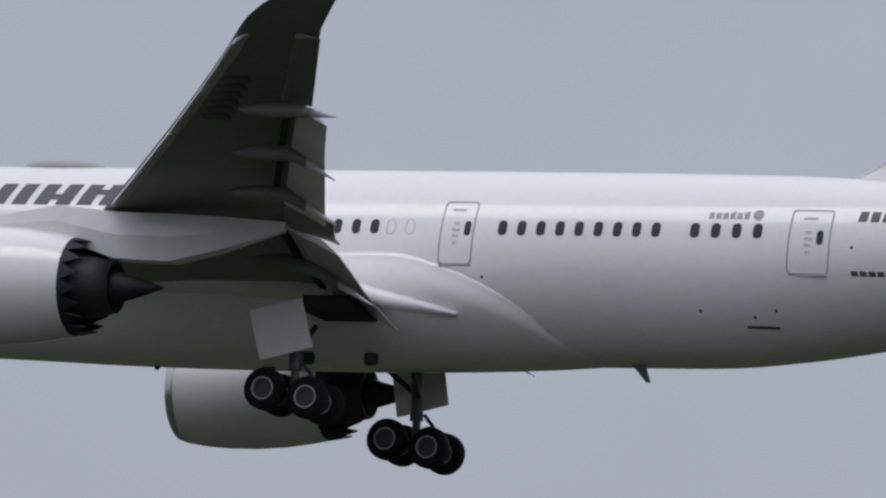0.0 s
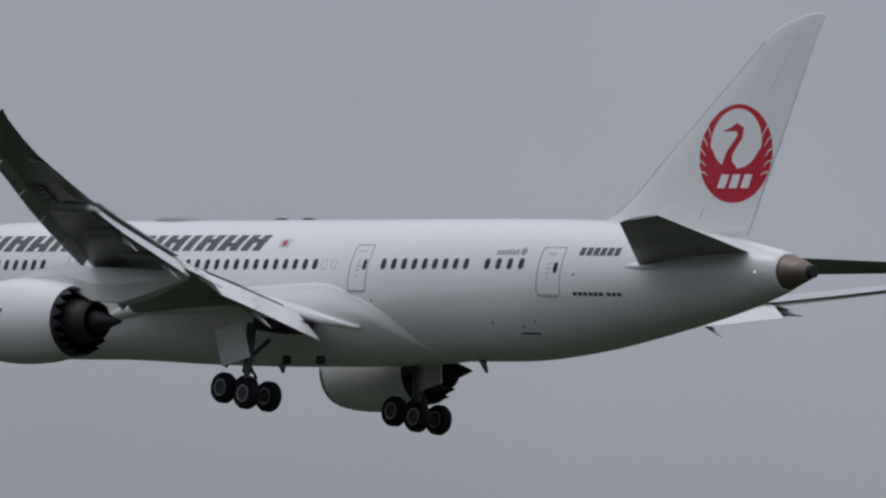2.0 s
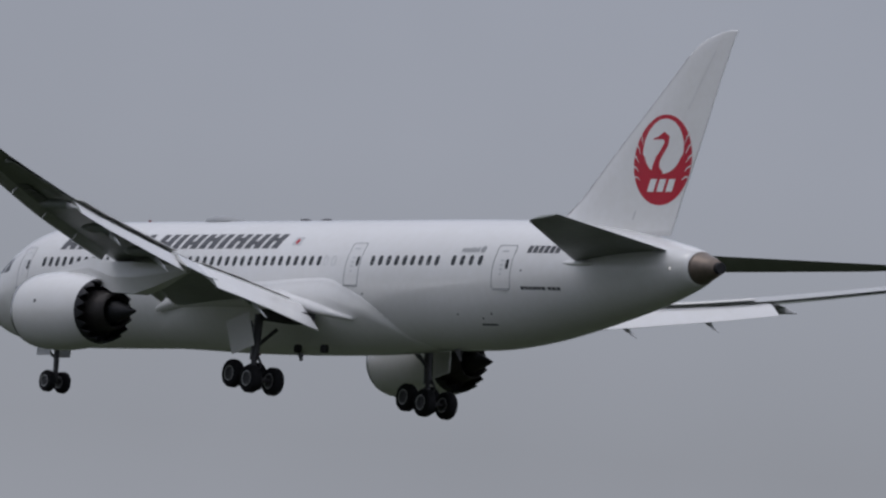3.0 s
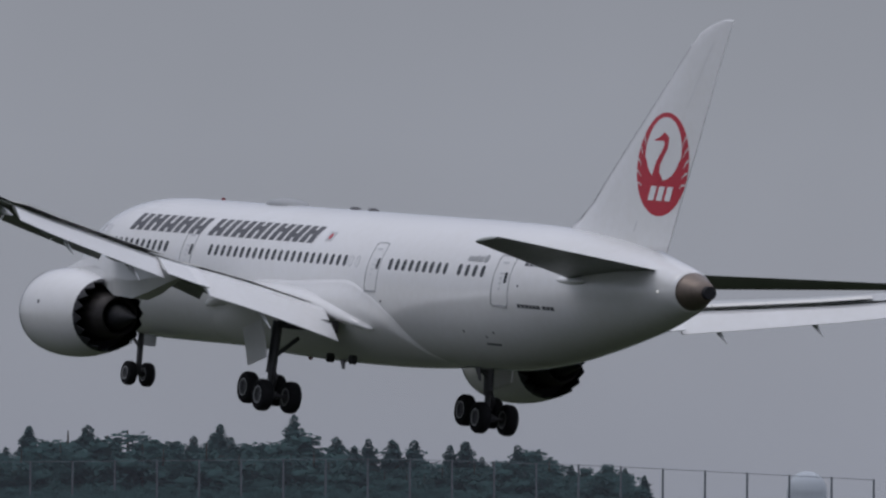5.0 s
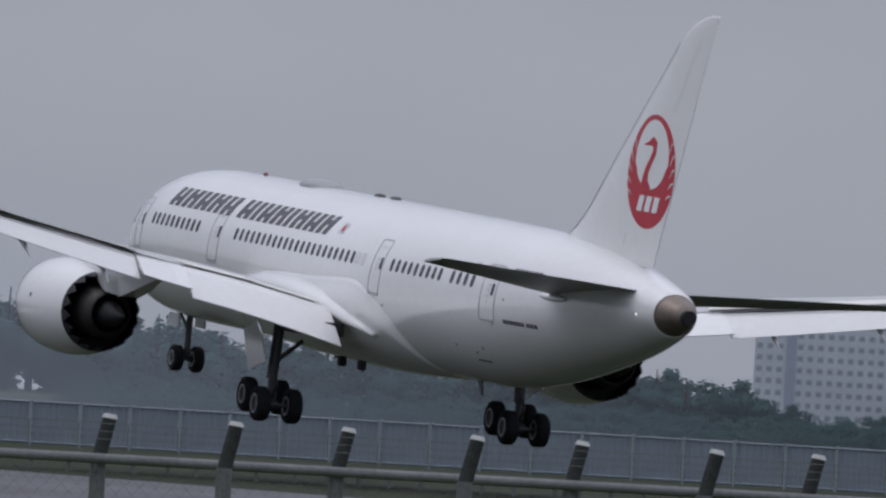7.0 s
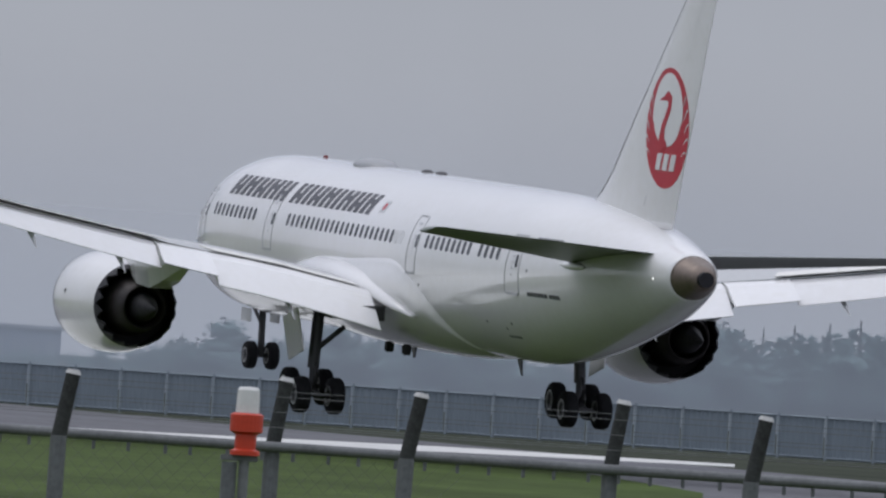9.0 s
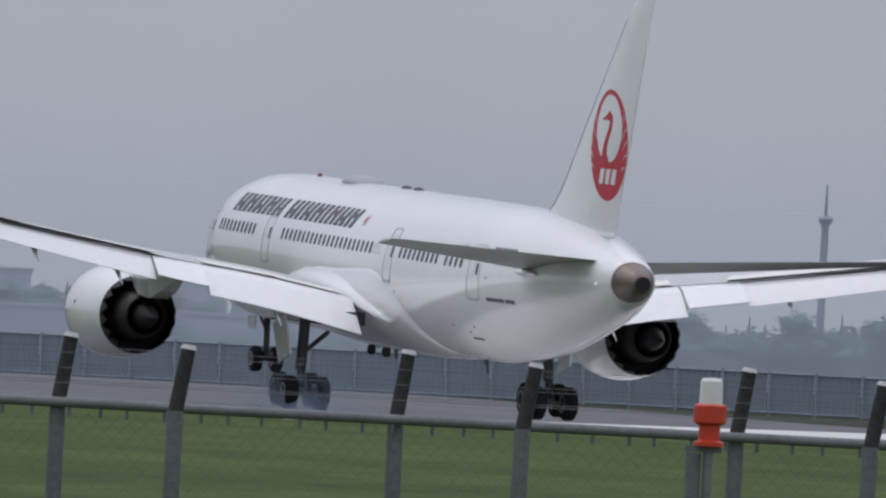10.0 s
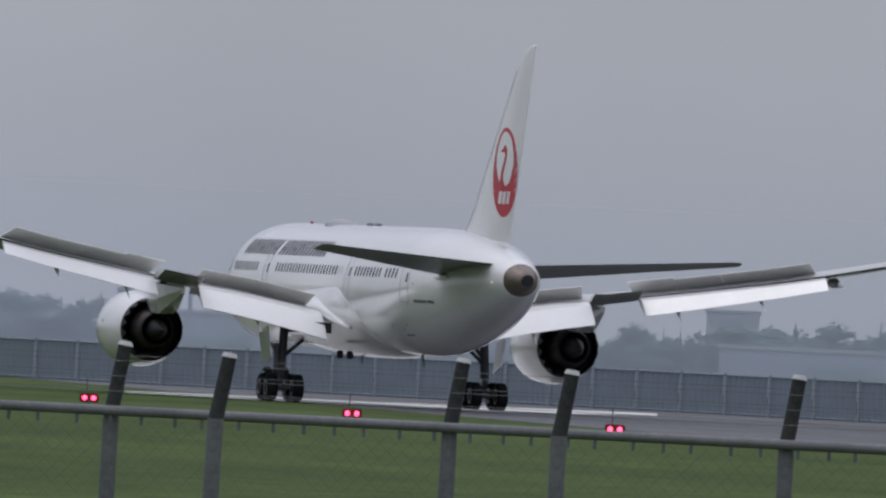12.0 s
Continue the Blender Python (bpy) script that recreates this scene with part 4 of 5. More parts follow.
def crown_mesh(kind, h, rng):
    """Many small leaf clumps gathered on limbs; uneven outline with gaps."""
    vs, fs = [], []

    def clump(p, s):
        ax = Vector((rng.uniform(-1, 1), rng.uniform(-1, 1), rng.uniform(-0.6, 0.6))).normalized()
        bx = ax.orthogonal().normalized()
        cx = ax.cross(bx)
        i = len(vs)
        for d in (ax * s, -ax * s * 0.8, bx * s * 0.8, -bx * s * 0.7, cx * s * 0.45):
            vs.append(p + d)
        fs.extend(((i, i + 2, i + 4), (i + 2, i + 1, i + 4), (i + 1, i + 3, i + 4), (i + 3, i, i + 4)))

    def lobe(c, r, squash):
        """Leafy mass with an uneven skin."""
        bm = bmesh.new()
        off = Vector((rng.uniform(0, 50), rng.uniform(0, 50), 0))
        for v in bmesh.ops.create_icosphere(bm, subdivisions=2, radius=1.0)["verts"]:
            d = v.co.normalized()
            v.co = d * (1 + 0.30 * noise.noise(d * 2.1 + off) + 0.22 * noise.noise(d * 5.5 + off))
        i = len(vs)
        bm.verts.index_update()
        vs.extend(c + Vector((v.co.x * r, v.co.y * r, v.co.z * r * squash)) for v in bm.verts)
        fs.extend(tuple(i + v.index for v in f.verts) for f in bm.faces)
        bm.free()

    if kind == "conifer":
        for k in range(6):
            u = (k + 1.2) / 7
            lobe(Vector((0, 0, h * (0.95 - 0.84 * u))), h * 0.14 * u ** 0.7, 1.3)
        for k in range(1500):
            u = rng.random() ** 0.7
            z = h * (0.06 + 0.94 * (1 - u))
            rmax = h * 0.25 * (u ** 0.62) * (0.8 + 0.2 * math.sin(z * 4.0 + rng.random()))
            g = rng.uniform(0, 2 * math.pi)
            r = rmax * (0.82 + 0.18 * math.sin(3 * g + z * 1.7)) * math.sqrt(rng.uniform(0.3, 1.05))
            clump(Vector((r * math.cos(g), r * math.sin(g), z - 0.10 * r)), rng.uniform(0.20, 0.40) * (0.5 + 0.5 * u) * h / 9)
    else:
        blobs = []
        for k in range(15):
            g, q = rng.uniform(0, 2 * math.pi), rng.random()
            c, r = Vector((h * 0.36 * q * math.cos(g), h * 0.36 * q * math.sin(g), h * rng.uniform(0.08, 0.84 - 0.24 * q))), h * rng.uniform(0.13, 0.20)
            blobs.append((c, r))
            if k < 8:
                lobe(c, r * 0.7, 0.9)
        for k in range(1500):
            c, r = blobs[rng.randrange(len(blobs))]
            d = Vector((rng.gauss(0, 1), rng.gauss(0, 1), rng.gauss(0, 0.8))).normalized()
            clump(c + d * r * rng.uniform(0.5, 1.08), rng.uniform(0.18, 0.38) * h / 9)
    me = mesh_from("crown", vs, fs, smooth=True)
    # leaves catch the light as the rounded crown does
    heart = Vector((0, 0, h * 0.30))
    me.normals_split_custom_set_from_vertices([tuple(((Vector(p) - heart).normalized() + Vector((0, 0, 0.35))).normalized()) for p in vs])
    return me


def tree(kind, h, seed):
    rng = random.Random(seed)
    label = "dark narrow conifer at the wood's edge" if kind == "conifer" else "dull green broadleaf tree by the airfield" if kind == "broad" else "tree beyond the airfield, leaves coloured blue-grey for haze"
    t = tagged(new("tree"), label, "tree", "airfield trees")
    bm = bmesh.new()
    tube(bm, (0, 0, -0.2), (0.05, 0.03, h * 0.45), 0.028 * h, 0.015 * h, 8)
    tube(bm, (0.05, 0.03, h * 0.44), (0, 0, h * 0.9), 0.015 * h, 0.004 * h, 7)
    for k in range(7):
        z, g = h * rng.uniform(0.25, 0.65), rng.uniform(0, 2 * math.pi)
        tube(bm, (0.04, 0.02, z), (h * 0.2 * math.cos(g), h * 0.2 * math.sin(g), z + h * 0.1), 0.009 * h, 0.003 * h, 6)
    part("trunk", bm, BARK, t)
    cr = new("crown", crown_mesh(kind, h, rng))
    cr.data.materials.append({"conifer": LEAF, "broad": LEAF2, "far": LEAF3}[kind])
    cr.parent = t
    return t


TREES = {"conifer": [tree("conifer", 10, s) for s in (1, 2, 3)], "broad": [tree("broad", 10, s) for s in (4, 5, 6)], "far": [tree("far", 10, s) for s in (7, 8, 9)]}
USED = set()


def plant(kind, at, h, wide=1.0):
    rng = random.Random(int(at.x * 13 + at.y * 7))
    src = TREES[kind][rng.randrange(3)]
    s = h / 10
    m = Matrix.Translation(at) @ pose(0, 0, 0, 0, 0, rng.uniform(0, 360))
    if src not in USED:
        USED.add(src)
        src.matrix_basis = m
        src.scale = (s * wide, s * wide, s)
        return
    keep = tuple(src.scale)
    src.scale = (s * wide, s * wide, s)
    copy_thing(src, m)
    src.scale = keep


def scrub(kind, lo, hi, el0, el1, r):
    """One hedge-like belt of bushes too many to count."""
    src = TREES[kind]
    rr = random.Random(int(r + lo * 10))
    vs, fs, ns = [], [], []
    az = lo
    while az < hi:
        k = (az - lo) / (hi - lo)
        q = r * rr.uniform(0.97, 1.03)
        h = max(2.5, 3.2 + q * math.tan(radians(el0 + (el1 - el0) * k + rr.uniform(-0.06, 0.04))))
        crown = next(c for c in src[rr.randrange(3)].children if c.name.startswith("crown")).data
        m = Matrix.Translation(polar(az, q)) @ pose(0, 0, -0.05 * h, 0, 0, rr.uniform(0, 360)) @ Matrix.Diagonal((h / 10 * 2.0, h / 10 * 2.0, h / 10, 1))
        i = len(vs)
        vs.extend(m @ v.co for v in crown.vertices)
        fs.extend(tuple(i + x for x in p.vertices) for p in list(crown.polygons)[::2])
        az += rr.uniform(0.5, 0.8) * math.degrees(h / r)
    ob = new("scrub", mesh_from("scrub", vs, fs, smooth=True))
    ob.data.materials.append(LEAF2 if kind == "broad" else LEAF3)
    tagged(ob, "low belt of dull green scrub and bushes", "scrub", kind="stuff")


# wood of conifers
rng = random.Random(11)
ridge = ((-28.84, 0.0), (-28.72, 0.10), (-28.45, 0.19), (-28.1, 0.23), (-27.88, 0.26), (-27.4, 0.24), (-26.9, 0.29), (-26.58, 0.34), (-26.28, 0.35), (-26.12, 0.29), (-25.89, 0.37), (-25.1, 0.39), (-24.79, 0.38), (-24.64, 0.35), (-24.5, 0.27), (-24.0, 0.26), (-23.6, 0.27), (-23.2, 0.2))
az = -28.8
while az < -23.2:
    el = lerp(ridge, az)[0]
    r = rng.uniform(2550, 2650)
    plant("conifer" if rng.random() < 0.6 else "broad", polar(az, r), 3.2 + r * math.tan(radians(el + 0.05 + rng.uniform(-0.08, 0.04))), rng.uniform(1.6, 2.3))
    plant("broad", polar(az + 0.05, 2450), 3.2 + 2450 * math.tan(radians(max(0.02, el - 0.04 + rng.uniform(-0.08, 0.03)))), 1.9)
    az += rng.uniform(0.09, 0.16)
for az, el in ((-26.43, 0.52), (-25.93, 0.45), (-24.64, 0.43), (-27.58, 0.34), (-27.12, 0.33), (-24.34, 0.34)):
    plant("conifer", polar(az, 2600), 3.2 + 2600 * math.tan(radians(el - 0.01)), 1.6)
scrub("broad", -28.6, -24.6, 0.16, 0.30, 2540)
scrub("broad", -24.6, -23.2, 0.22, 0.18, 2540)
# clumps between, and along the airfield's far side
for lo, hi, el0, el1, r, kind in ((-23.0, -22.38, 0.34, 0.38, 2290, "broad"), (-24.05, -23.65, 0.12, 0.16, 2100, "broad"), (-28.3, -26.4, 0.06, 0.04, 2200, "broad"), (-25.25, -24.75, -0.03, -0.03, 1200, "broad"), (-26.4, -22.3, 0.03, 0.05, 2180, "broad"), (-22.4, -21.3, 0.04, 0.06, 2300, "broad"), (-21.4, -20.95, 0.14, 0.16, 2350, "broad"), (-21.0, -20.3, 0.09, 0.08, 2400, "broad"),
                                  (-20.3, -19.9, 0.14, 0.30, 2400, "broad"), (-19.9, -19.2, 0.33, 0.34, 2400, "broad"), (-19.2, -18.0, 0.34, 0.38, 2300, "broad"), (-18.0, -17.5, 0.28, 0.42, 2350, "broad"), (-17.5, -16.3, 0.46, 0.50, 2300, "broad"), (-16.3, -14.4, 0.52, 0.74, 2450, "broad"), (-29.0, -15.4, -0.03, -0.03, 1300, "broad"), (-22.4, -15.4, 0.06, 0.08, 1900, "broad"),
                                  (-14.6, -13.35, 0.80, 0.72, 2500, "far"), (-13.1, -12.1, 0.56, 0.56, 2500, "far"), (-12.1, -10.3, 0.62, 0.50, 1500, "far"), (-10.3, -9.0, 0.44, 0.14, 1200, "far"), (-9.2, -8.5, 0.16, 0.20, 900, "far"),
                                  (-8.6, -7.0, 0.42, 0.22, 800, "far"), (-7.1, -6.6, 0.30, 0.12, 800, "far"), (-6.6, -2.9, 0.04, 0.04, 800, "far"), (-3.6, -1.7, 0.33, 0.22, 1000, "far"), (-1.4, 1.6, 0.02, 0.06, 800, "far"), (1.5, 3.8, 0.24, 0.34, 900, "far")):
    az = lo
    if max(el0, el1) < 0.13:
        scrub(kind, lo, hi, el0, el1, r)
        continue
    while az < hi:
        k = (az - lo) / (hi - lo)
        rr = r * rng.uniform(0.97, 1.03)
        h = 3.2 + rr * math.tan(radians(el0 + (el1 - el0) * k + rng.uniform(-0.07, 0.04)))
        plant(kind, polar(az, rr), max(2.5, h), (1.35 if kind == "broad" else 1.75) if h > 5 else 1.9)
        az += rng.uniform(0.12, 0.2) * min(1.2, max(0.6, h / 9 * 900 / rr))

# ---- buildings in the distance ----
# wall and pane colours lifted towards blue-grey to hold the distance haze
WALLS = {n: material("hazed_wall_" + n, c, 0.8, var=0.08, scale=0.15) for n, c in
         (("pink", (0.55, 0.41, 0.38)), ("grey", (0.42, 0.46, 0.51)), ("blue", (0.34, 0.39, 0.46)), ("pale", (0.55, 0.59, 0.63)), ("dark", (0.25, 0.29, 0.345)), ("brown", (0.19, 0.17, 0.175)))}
PANE = material("hazed_window_glass", (0.31, 0.345, 0.39), 0.25, var=0.1)
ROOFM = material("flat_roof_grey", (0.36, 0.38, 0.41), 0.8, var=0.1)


def building(az0, az1, el, r, tone, label, rows=0, cols=0, depth=26.0, roof_bits=(), name="building"):
    """Block between two bearings, up to an elevation, with recessed window panes and a parapet."""
    b = tagged(new(name), label, "building")
    mid = (az0 + az1) / 2
    at = polar(mid, r)
    w = 2 * r * math.tan(radians(abs(az1 - az0) / 2))
    h = 3.2 + r * math.tan(radians(el))
    b.matrix_basis = Matrix.Translation(at) @ pose(0, 0, 0, 0, 0, mid / REACH)
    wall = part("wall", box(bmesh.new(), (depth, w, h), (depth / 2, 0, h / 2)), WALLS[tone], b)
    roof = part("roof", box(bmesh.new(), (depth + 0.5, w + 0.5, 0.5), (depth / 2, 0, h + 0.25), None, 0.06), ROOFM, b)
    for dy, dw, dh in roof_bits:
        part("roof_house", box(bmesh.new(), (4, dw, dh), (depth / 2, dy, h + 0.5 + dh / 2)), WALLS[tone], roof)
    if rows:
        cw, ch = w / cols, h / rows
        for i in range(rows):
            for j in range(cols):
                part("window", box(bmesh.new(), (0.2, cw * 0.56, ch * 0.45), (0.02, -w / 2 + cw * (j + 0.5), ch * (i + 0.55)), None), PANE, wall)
    return b


building(-22.31, -21.53, 0.42, 2700, "pink", "dull pink low commercial building", 3, 6)
building(-22.24, -22.03, 0.55, 2680, "pink", "narrow pink tower with dark openings", 5, 2, 9, name="tower_block")
building(-22.16, -22.03, 0.88, 2900, "dark", "slim dark stair tower above the roofs", 6, 1, 9, name="tower_block")
building(-23.05, -21.55, 0.50, 2790, "pale", "long pale building with a flat roof", 3, 14, roof_bits=((14, 4, 1.6), (9, 3, 1.2), (-8, 5, 1.5)))
building(-23.49, -23.04, 0.82, 3060, "grey", "grey apartment high-rise in haze", 9, 5, roof_bits=((2, 4, 2.5),), name="high_rise")
building(-23.96, -23.60, 0.48, 2900, "pale", "pale low block with a plain wall", 3, 4)
office = building(-20.98, -20.02, 0.80, 2850, "pale", "pale gridded office block", 11, 14)
part("recess", box(bmesh.new(), (0.6, 3.4, 30), (-0.2, 11.5, 20)), WALLS["blue"], office, "grey-blue vertical recess")
building(-21.53, -21.23, 0.76, 2860, "blue", "blue-grey tower block behind the trees", 8, 3, name="high_rise")
building(-21.23, -20.98, 0.58, 2820, "grey", "lower grey office wing", 5, 3)


def airport_tower():
    """Broad shaft that carries a round glazed head."""
    r = 3240
    t = tagged(new("control_tower"), "tall blue-grey control tower with a round head in haze", "tower")
    t.matrix_basis = Matrix.Translation(polar(-24.2, r)) @ pose(0, 0, 0, 0, 0, -24.2 / REACH)
    up = lambda el: 3.2 + r * math.tan(radians(el))
    shaft = part("shaft", box(bmesh.new(), (14, 19.0, up(1.1)), (7, 1.0, up(1.1) / 2), None, 0.6), WALLS["blue"], t)
    for k in range(9):
        part("floor_band", box(bmesh.new(), (0.4, 17.0, 1.3), (-0.1, 1.0, 14 + 5.2 * k)), PANE, shaft)
    part("neck", tube(bmesh.new(), (5, -2.5, up(1.1)), (5, -2.5, up(1.2)), 5.6, 6.2, 20), WALLS["blue"], t)
    head = part("head", tube(bmesh.new(), (5, -2.5, up(1.2)), (5, -2.5, up(1.34)), 6.6, 7.0, 20), WALLS["blue"], t, "round head")
    part("glazing", tube(bmesh.new(), (5, -2.5, up(1.26)), (5, -2.5, up(1.30)), 7.1, 7.1, 20), PANE, head)
    part("roof", tube(bmesh.new(), (5, -2.5, up(1.34)), (5, -2.5, up(1.43)), 6.4, 4.2, 20), ROOFM, t)


airport_tower()


def gantry():
    g = tagged(new("gantry"), "slim dark steel frame standing among the trees", "gantry")
    r = 1700
    g.matrix_basis = Matrix.Translation(polar(-21.12, r)) @ pose(0, 0, 0, 0, 0, -21.12 / REACH)
    h = 3.2 + r * math.tan(radians(0.31))
    for y in (-3.6, 3.6):
        part("post", tube(bmesh.new(), (0, y, 0), (0, y, h), 0.26, 0.2, 8), WALLS["dark"], g)
    part("beam", tube(bmesh.new(), (0, -3.7, h - 0.2), (0, 3.7, h - 0.2), 0.2, seg=8), WALLS["dark"], g)


gantry()


def dome():
    d = tagged(new("dome"), "small white dome beyond the net fence", "dome")
    d.location = polar(-29.9, 1750)
    bm = bmesh.new()
    bmesh.ops.create_uvsphere(bm, u_segments=24, v_segments=12, radius=4.2)
    bmesh.ops.delete(bm, geom=[v for v in bm.verts if v.co.z < -0.1], context="VERTS")
    part("shell", bm, WALLS["pale"], d, "pale rounded shell", smooth=True)
    part("drum", tube(bmesh.new(), (0, 0, -3.6), (0, 0, 0.05), 4.15, seg=24), WALLS["pale"], d)
    d.location.z = 3.6


dome()
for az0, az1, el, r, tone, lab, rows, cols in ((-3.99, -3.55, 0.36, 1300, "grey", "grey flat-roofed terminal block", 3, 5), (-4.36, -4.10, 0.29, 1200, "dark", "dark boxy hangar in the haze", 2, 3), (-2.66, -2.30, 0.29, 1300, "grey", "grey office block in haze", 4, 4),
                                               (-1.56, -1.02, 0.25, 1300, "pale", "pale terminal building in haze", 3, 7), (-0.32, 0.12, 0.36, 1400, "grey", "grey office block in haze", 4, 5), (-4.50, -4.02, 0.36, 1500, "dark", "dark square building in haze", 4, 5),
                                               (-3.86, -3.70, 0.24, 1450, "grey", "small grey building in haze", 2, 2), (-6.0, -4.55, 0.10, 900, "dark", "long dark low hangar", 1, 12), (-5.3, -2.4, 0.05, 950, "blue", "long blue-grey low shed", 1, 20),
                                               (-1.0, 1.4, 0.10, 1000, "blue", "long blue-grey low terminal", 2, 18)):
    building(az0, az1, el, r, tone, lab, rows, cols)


def gable_house():
    h = tagged(new("gabled_hall"), "broad brown gabled hall among trees", "hall")
    r = 2250
    h.matrix_basis = Matrix.Translation(polar(-23.25, r)) @ pose(0, 0, 0, 0, 0, -23.25 / REACH)
    w, eave, top = 44.0, 3.2 + r * math.tan(radians(0.13)), 3.2 + r * math.tan(radians(0.345))
    wall = part("wall", box(bmesh.new(), (26, w * 0.92, eave), (13, 0, eave / 2)), WALLS["brown"], h)
    rings = [[(x, -w / 2, eave - 0.1), (x, 0, top), (x, w / 2, eave - 0.1)] for x in (-1.5, 27.5)]
    part("roof", loft(rings), material("brown_roof_tiles", (0.21, 0.18, 0.18), 0.85, var=0.15, scale=1.5), h, "brown tiled gable roof")
    for y in (-12, -4, 4, 12):
        part("window", box(bmesh.new(), (0.3, 4.0, 2.2), (-0.05, y, eave * 0.6)), PANE, wall)
    part("chimney", box(bmesh.new(), (2.2, 2.2, 8), (6, 17, eave + 5)), WALLS["pale"], h)


gable_house()


def control_tower(az, el, r, cab, mast, label, name):
    t = tagged(new(name), label, "tower")
    t.matrix_basis = Matrix.Translation(polar(az, r)) @ pose(0, 0, 0, 0, 0, az / REACH)
    top = 3.2 + r * math.tan(radians(el))
    bm = bmesh.new()
    tube(bm, (0, 0, 0), (0, 0, top - cab * 0.45), cab * 0.28, cab * 0.24, 12)
    part("shaft", bm, WALLS["dark"], t)
    bm = bmesh.new()
    tube(bm, (0, 0, top - cab * 0.5), (0, 0, top - cab * 0.12), cab * 0.36, cab * 0.5, 12)
    part("cab", bm, WALLS["dark"], t, "glazed cab")
    part("roof", tube(bmesh.new(), (0, 0, top - cab * 0.12), (0, 0, top), cab * 0.52, cab * 0.42, 12), WALLS["blue"], t)
    if mast:
        part("mast", tube(bmesh.new(), (0, 0, top), (0, 0, top + mast), 0.25, 0.1, 8), WALLS["dark"], t)


control_tower(-8.0, 0.94, 1100, 2.0, 4.2, "slim dark radio tower with a mast", "radio_tower")
building(-9.15, -8.72, 0.96, 1200, "dark", "dark square control building on a tower", 5, 4, 9, roof_bits=((1.5, 1.5, 0.8), (-2.0, 1.0, 0.5)), name="control_tower")


def light_mast():
    t = tagged(new("light_mast"), "tall floodlight mast with a broad lamp head", "light mast")
    r = 760
    t.matrix_basis = Matrix.Translation(polar(-5.415, r)) @ pose(0, 0, 0, 0, 0, -5.4 / REACH)
    top = 3.2 + r * math.tan(radians(0.76))
    part("pole", tube(bmesh.new(), (0, 0, 0), (0, 0, top - 0.3), 0.32, 0.2, 10), WALLS["dark"], t)
    part("head", box(bmesh.new(), (0.5, 2.6, 0.28), (0, 0, top - 0.55), None, 0.05), WALLS["dark"], t)
    for y in (-1.05, -0.35, 0.35, 1.05):
        part("floodlight", box(bmesh.new(), (0.45, 0.42, 0.5), (0, y, top - 0.2), None, 0.05), WALLS["grey"], t)


light_mast()
for az, el in ((1.19, 0.33), (0.97, 0.33), (1.62, 0.26)):
    mast = tagged(new("mast"), "thin lattice mast with a lamp head", "mast", "distant masts")
    mast.location = polar(az, 800)
    top = 3.2 + 800 * math.tan(radians(el))
    part("pole", tube(bmesh.new(), (0, 0, 0), (0, 0, top), 0.28, 0.18, 8), WALLS["dark"], mast)
    part("head", box(bmesh.new(), (0.5, 1.9, 0.5), (0, 0, top - 0.3), None, 0.05), WALLS["dark"], mast)


NETDARK = material("weathered_net_pole", (0.12, 0.135, 0.15), 0.7, var=0.1)


def netting():
    """Line of tall net poles running off into the distance."""
    net = tagged(new("net_fence"), "tall dark net fence on slim poles", "fence")
    line = ((-30.35, 0.10), (-28.58, 0.18), (-27.1, 0.22), (-24.5, 0.18), (-21.0, 0.14))
    tops = []
    for k in range(34):
        az = -30.35 + 0.285 * k
        r = 1250 + 9 * k
        p = polar(az, r)
        h = 3.2 + r * math.tan(radians(lerp(line, az)[0]))
        part("pole", tube(bmesh.new(), p, p + Vector((0, 0, h)), 0.20, 0.16, 8), NETDARK, net)
        tops.append(p + Vector((0, 0, h - 0.15)))
    for p, q in zip(tops, tops[1:]):
        part("cable", tube(bmesh.new(), p, q, 0.05, seg=5), NETDARK, net)


netting()

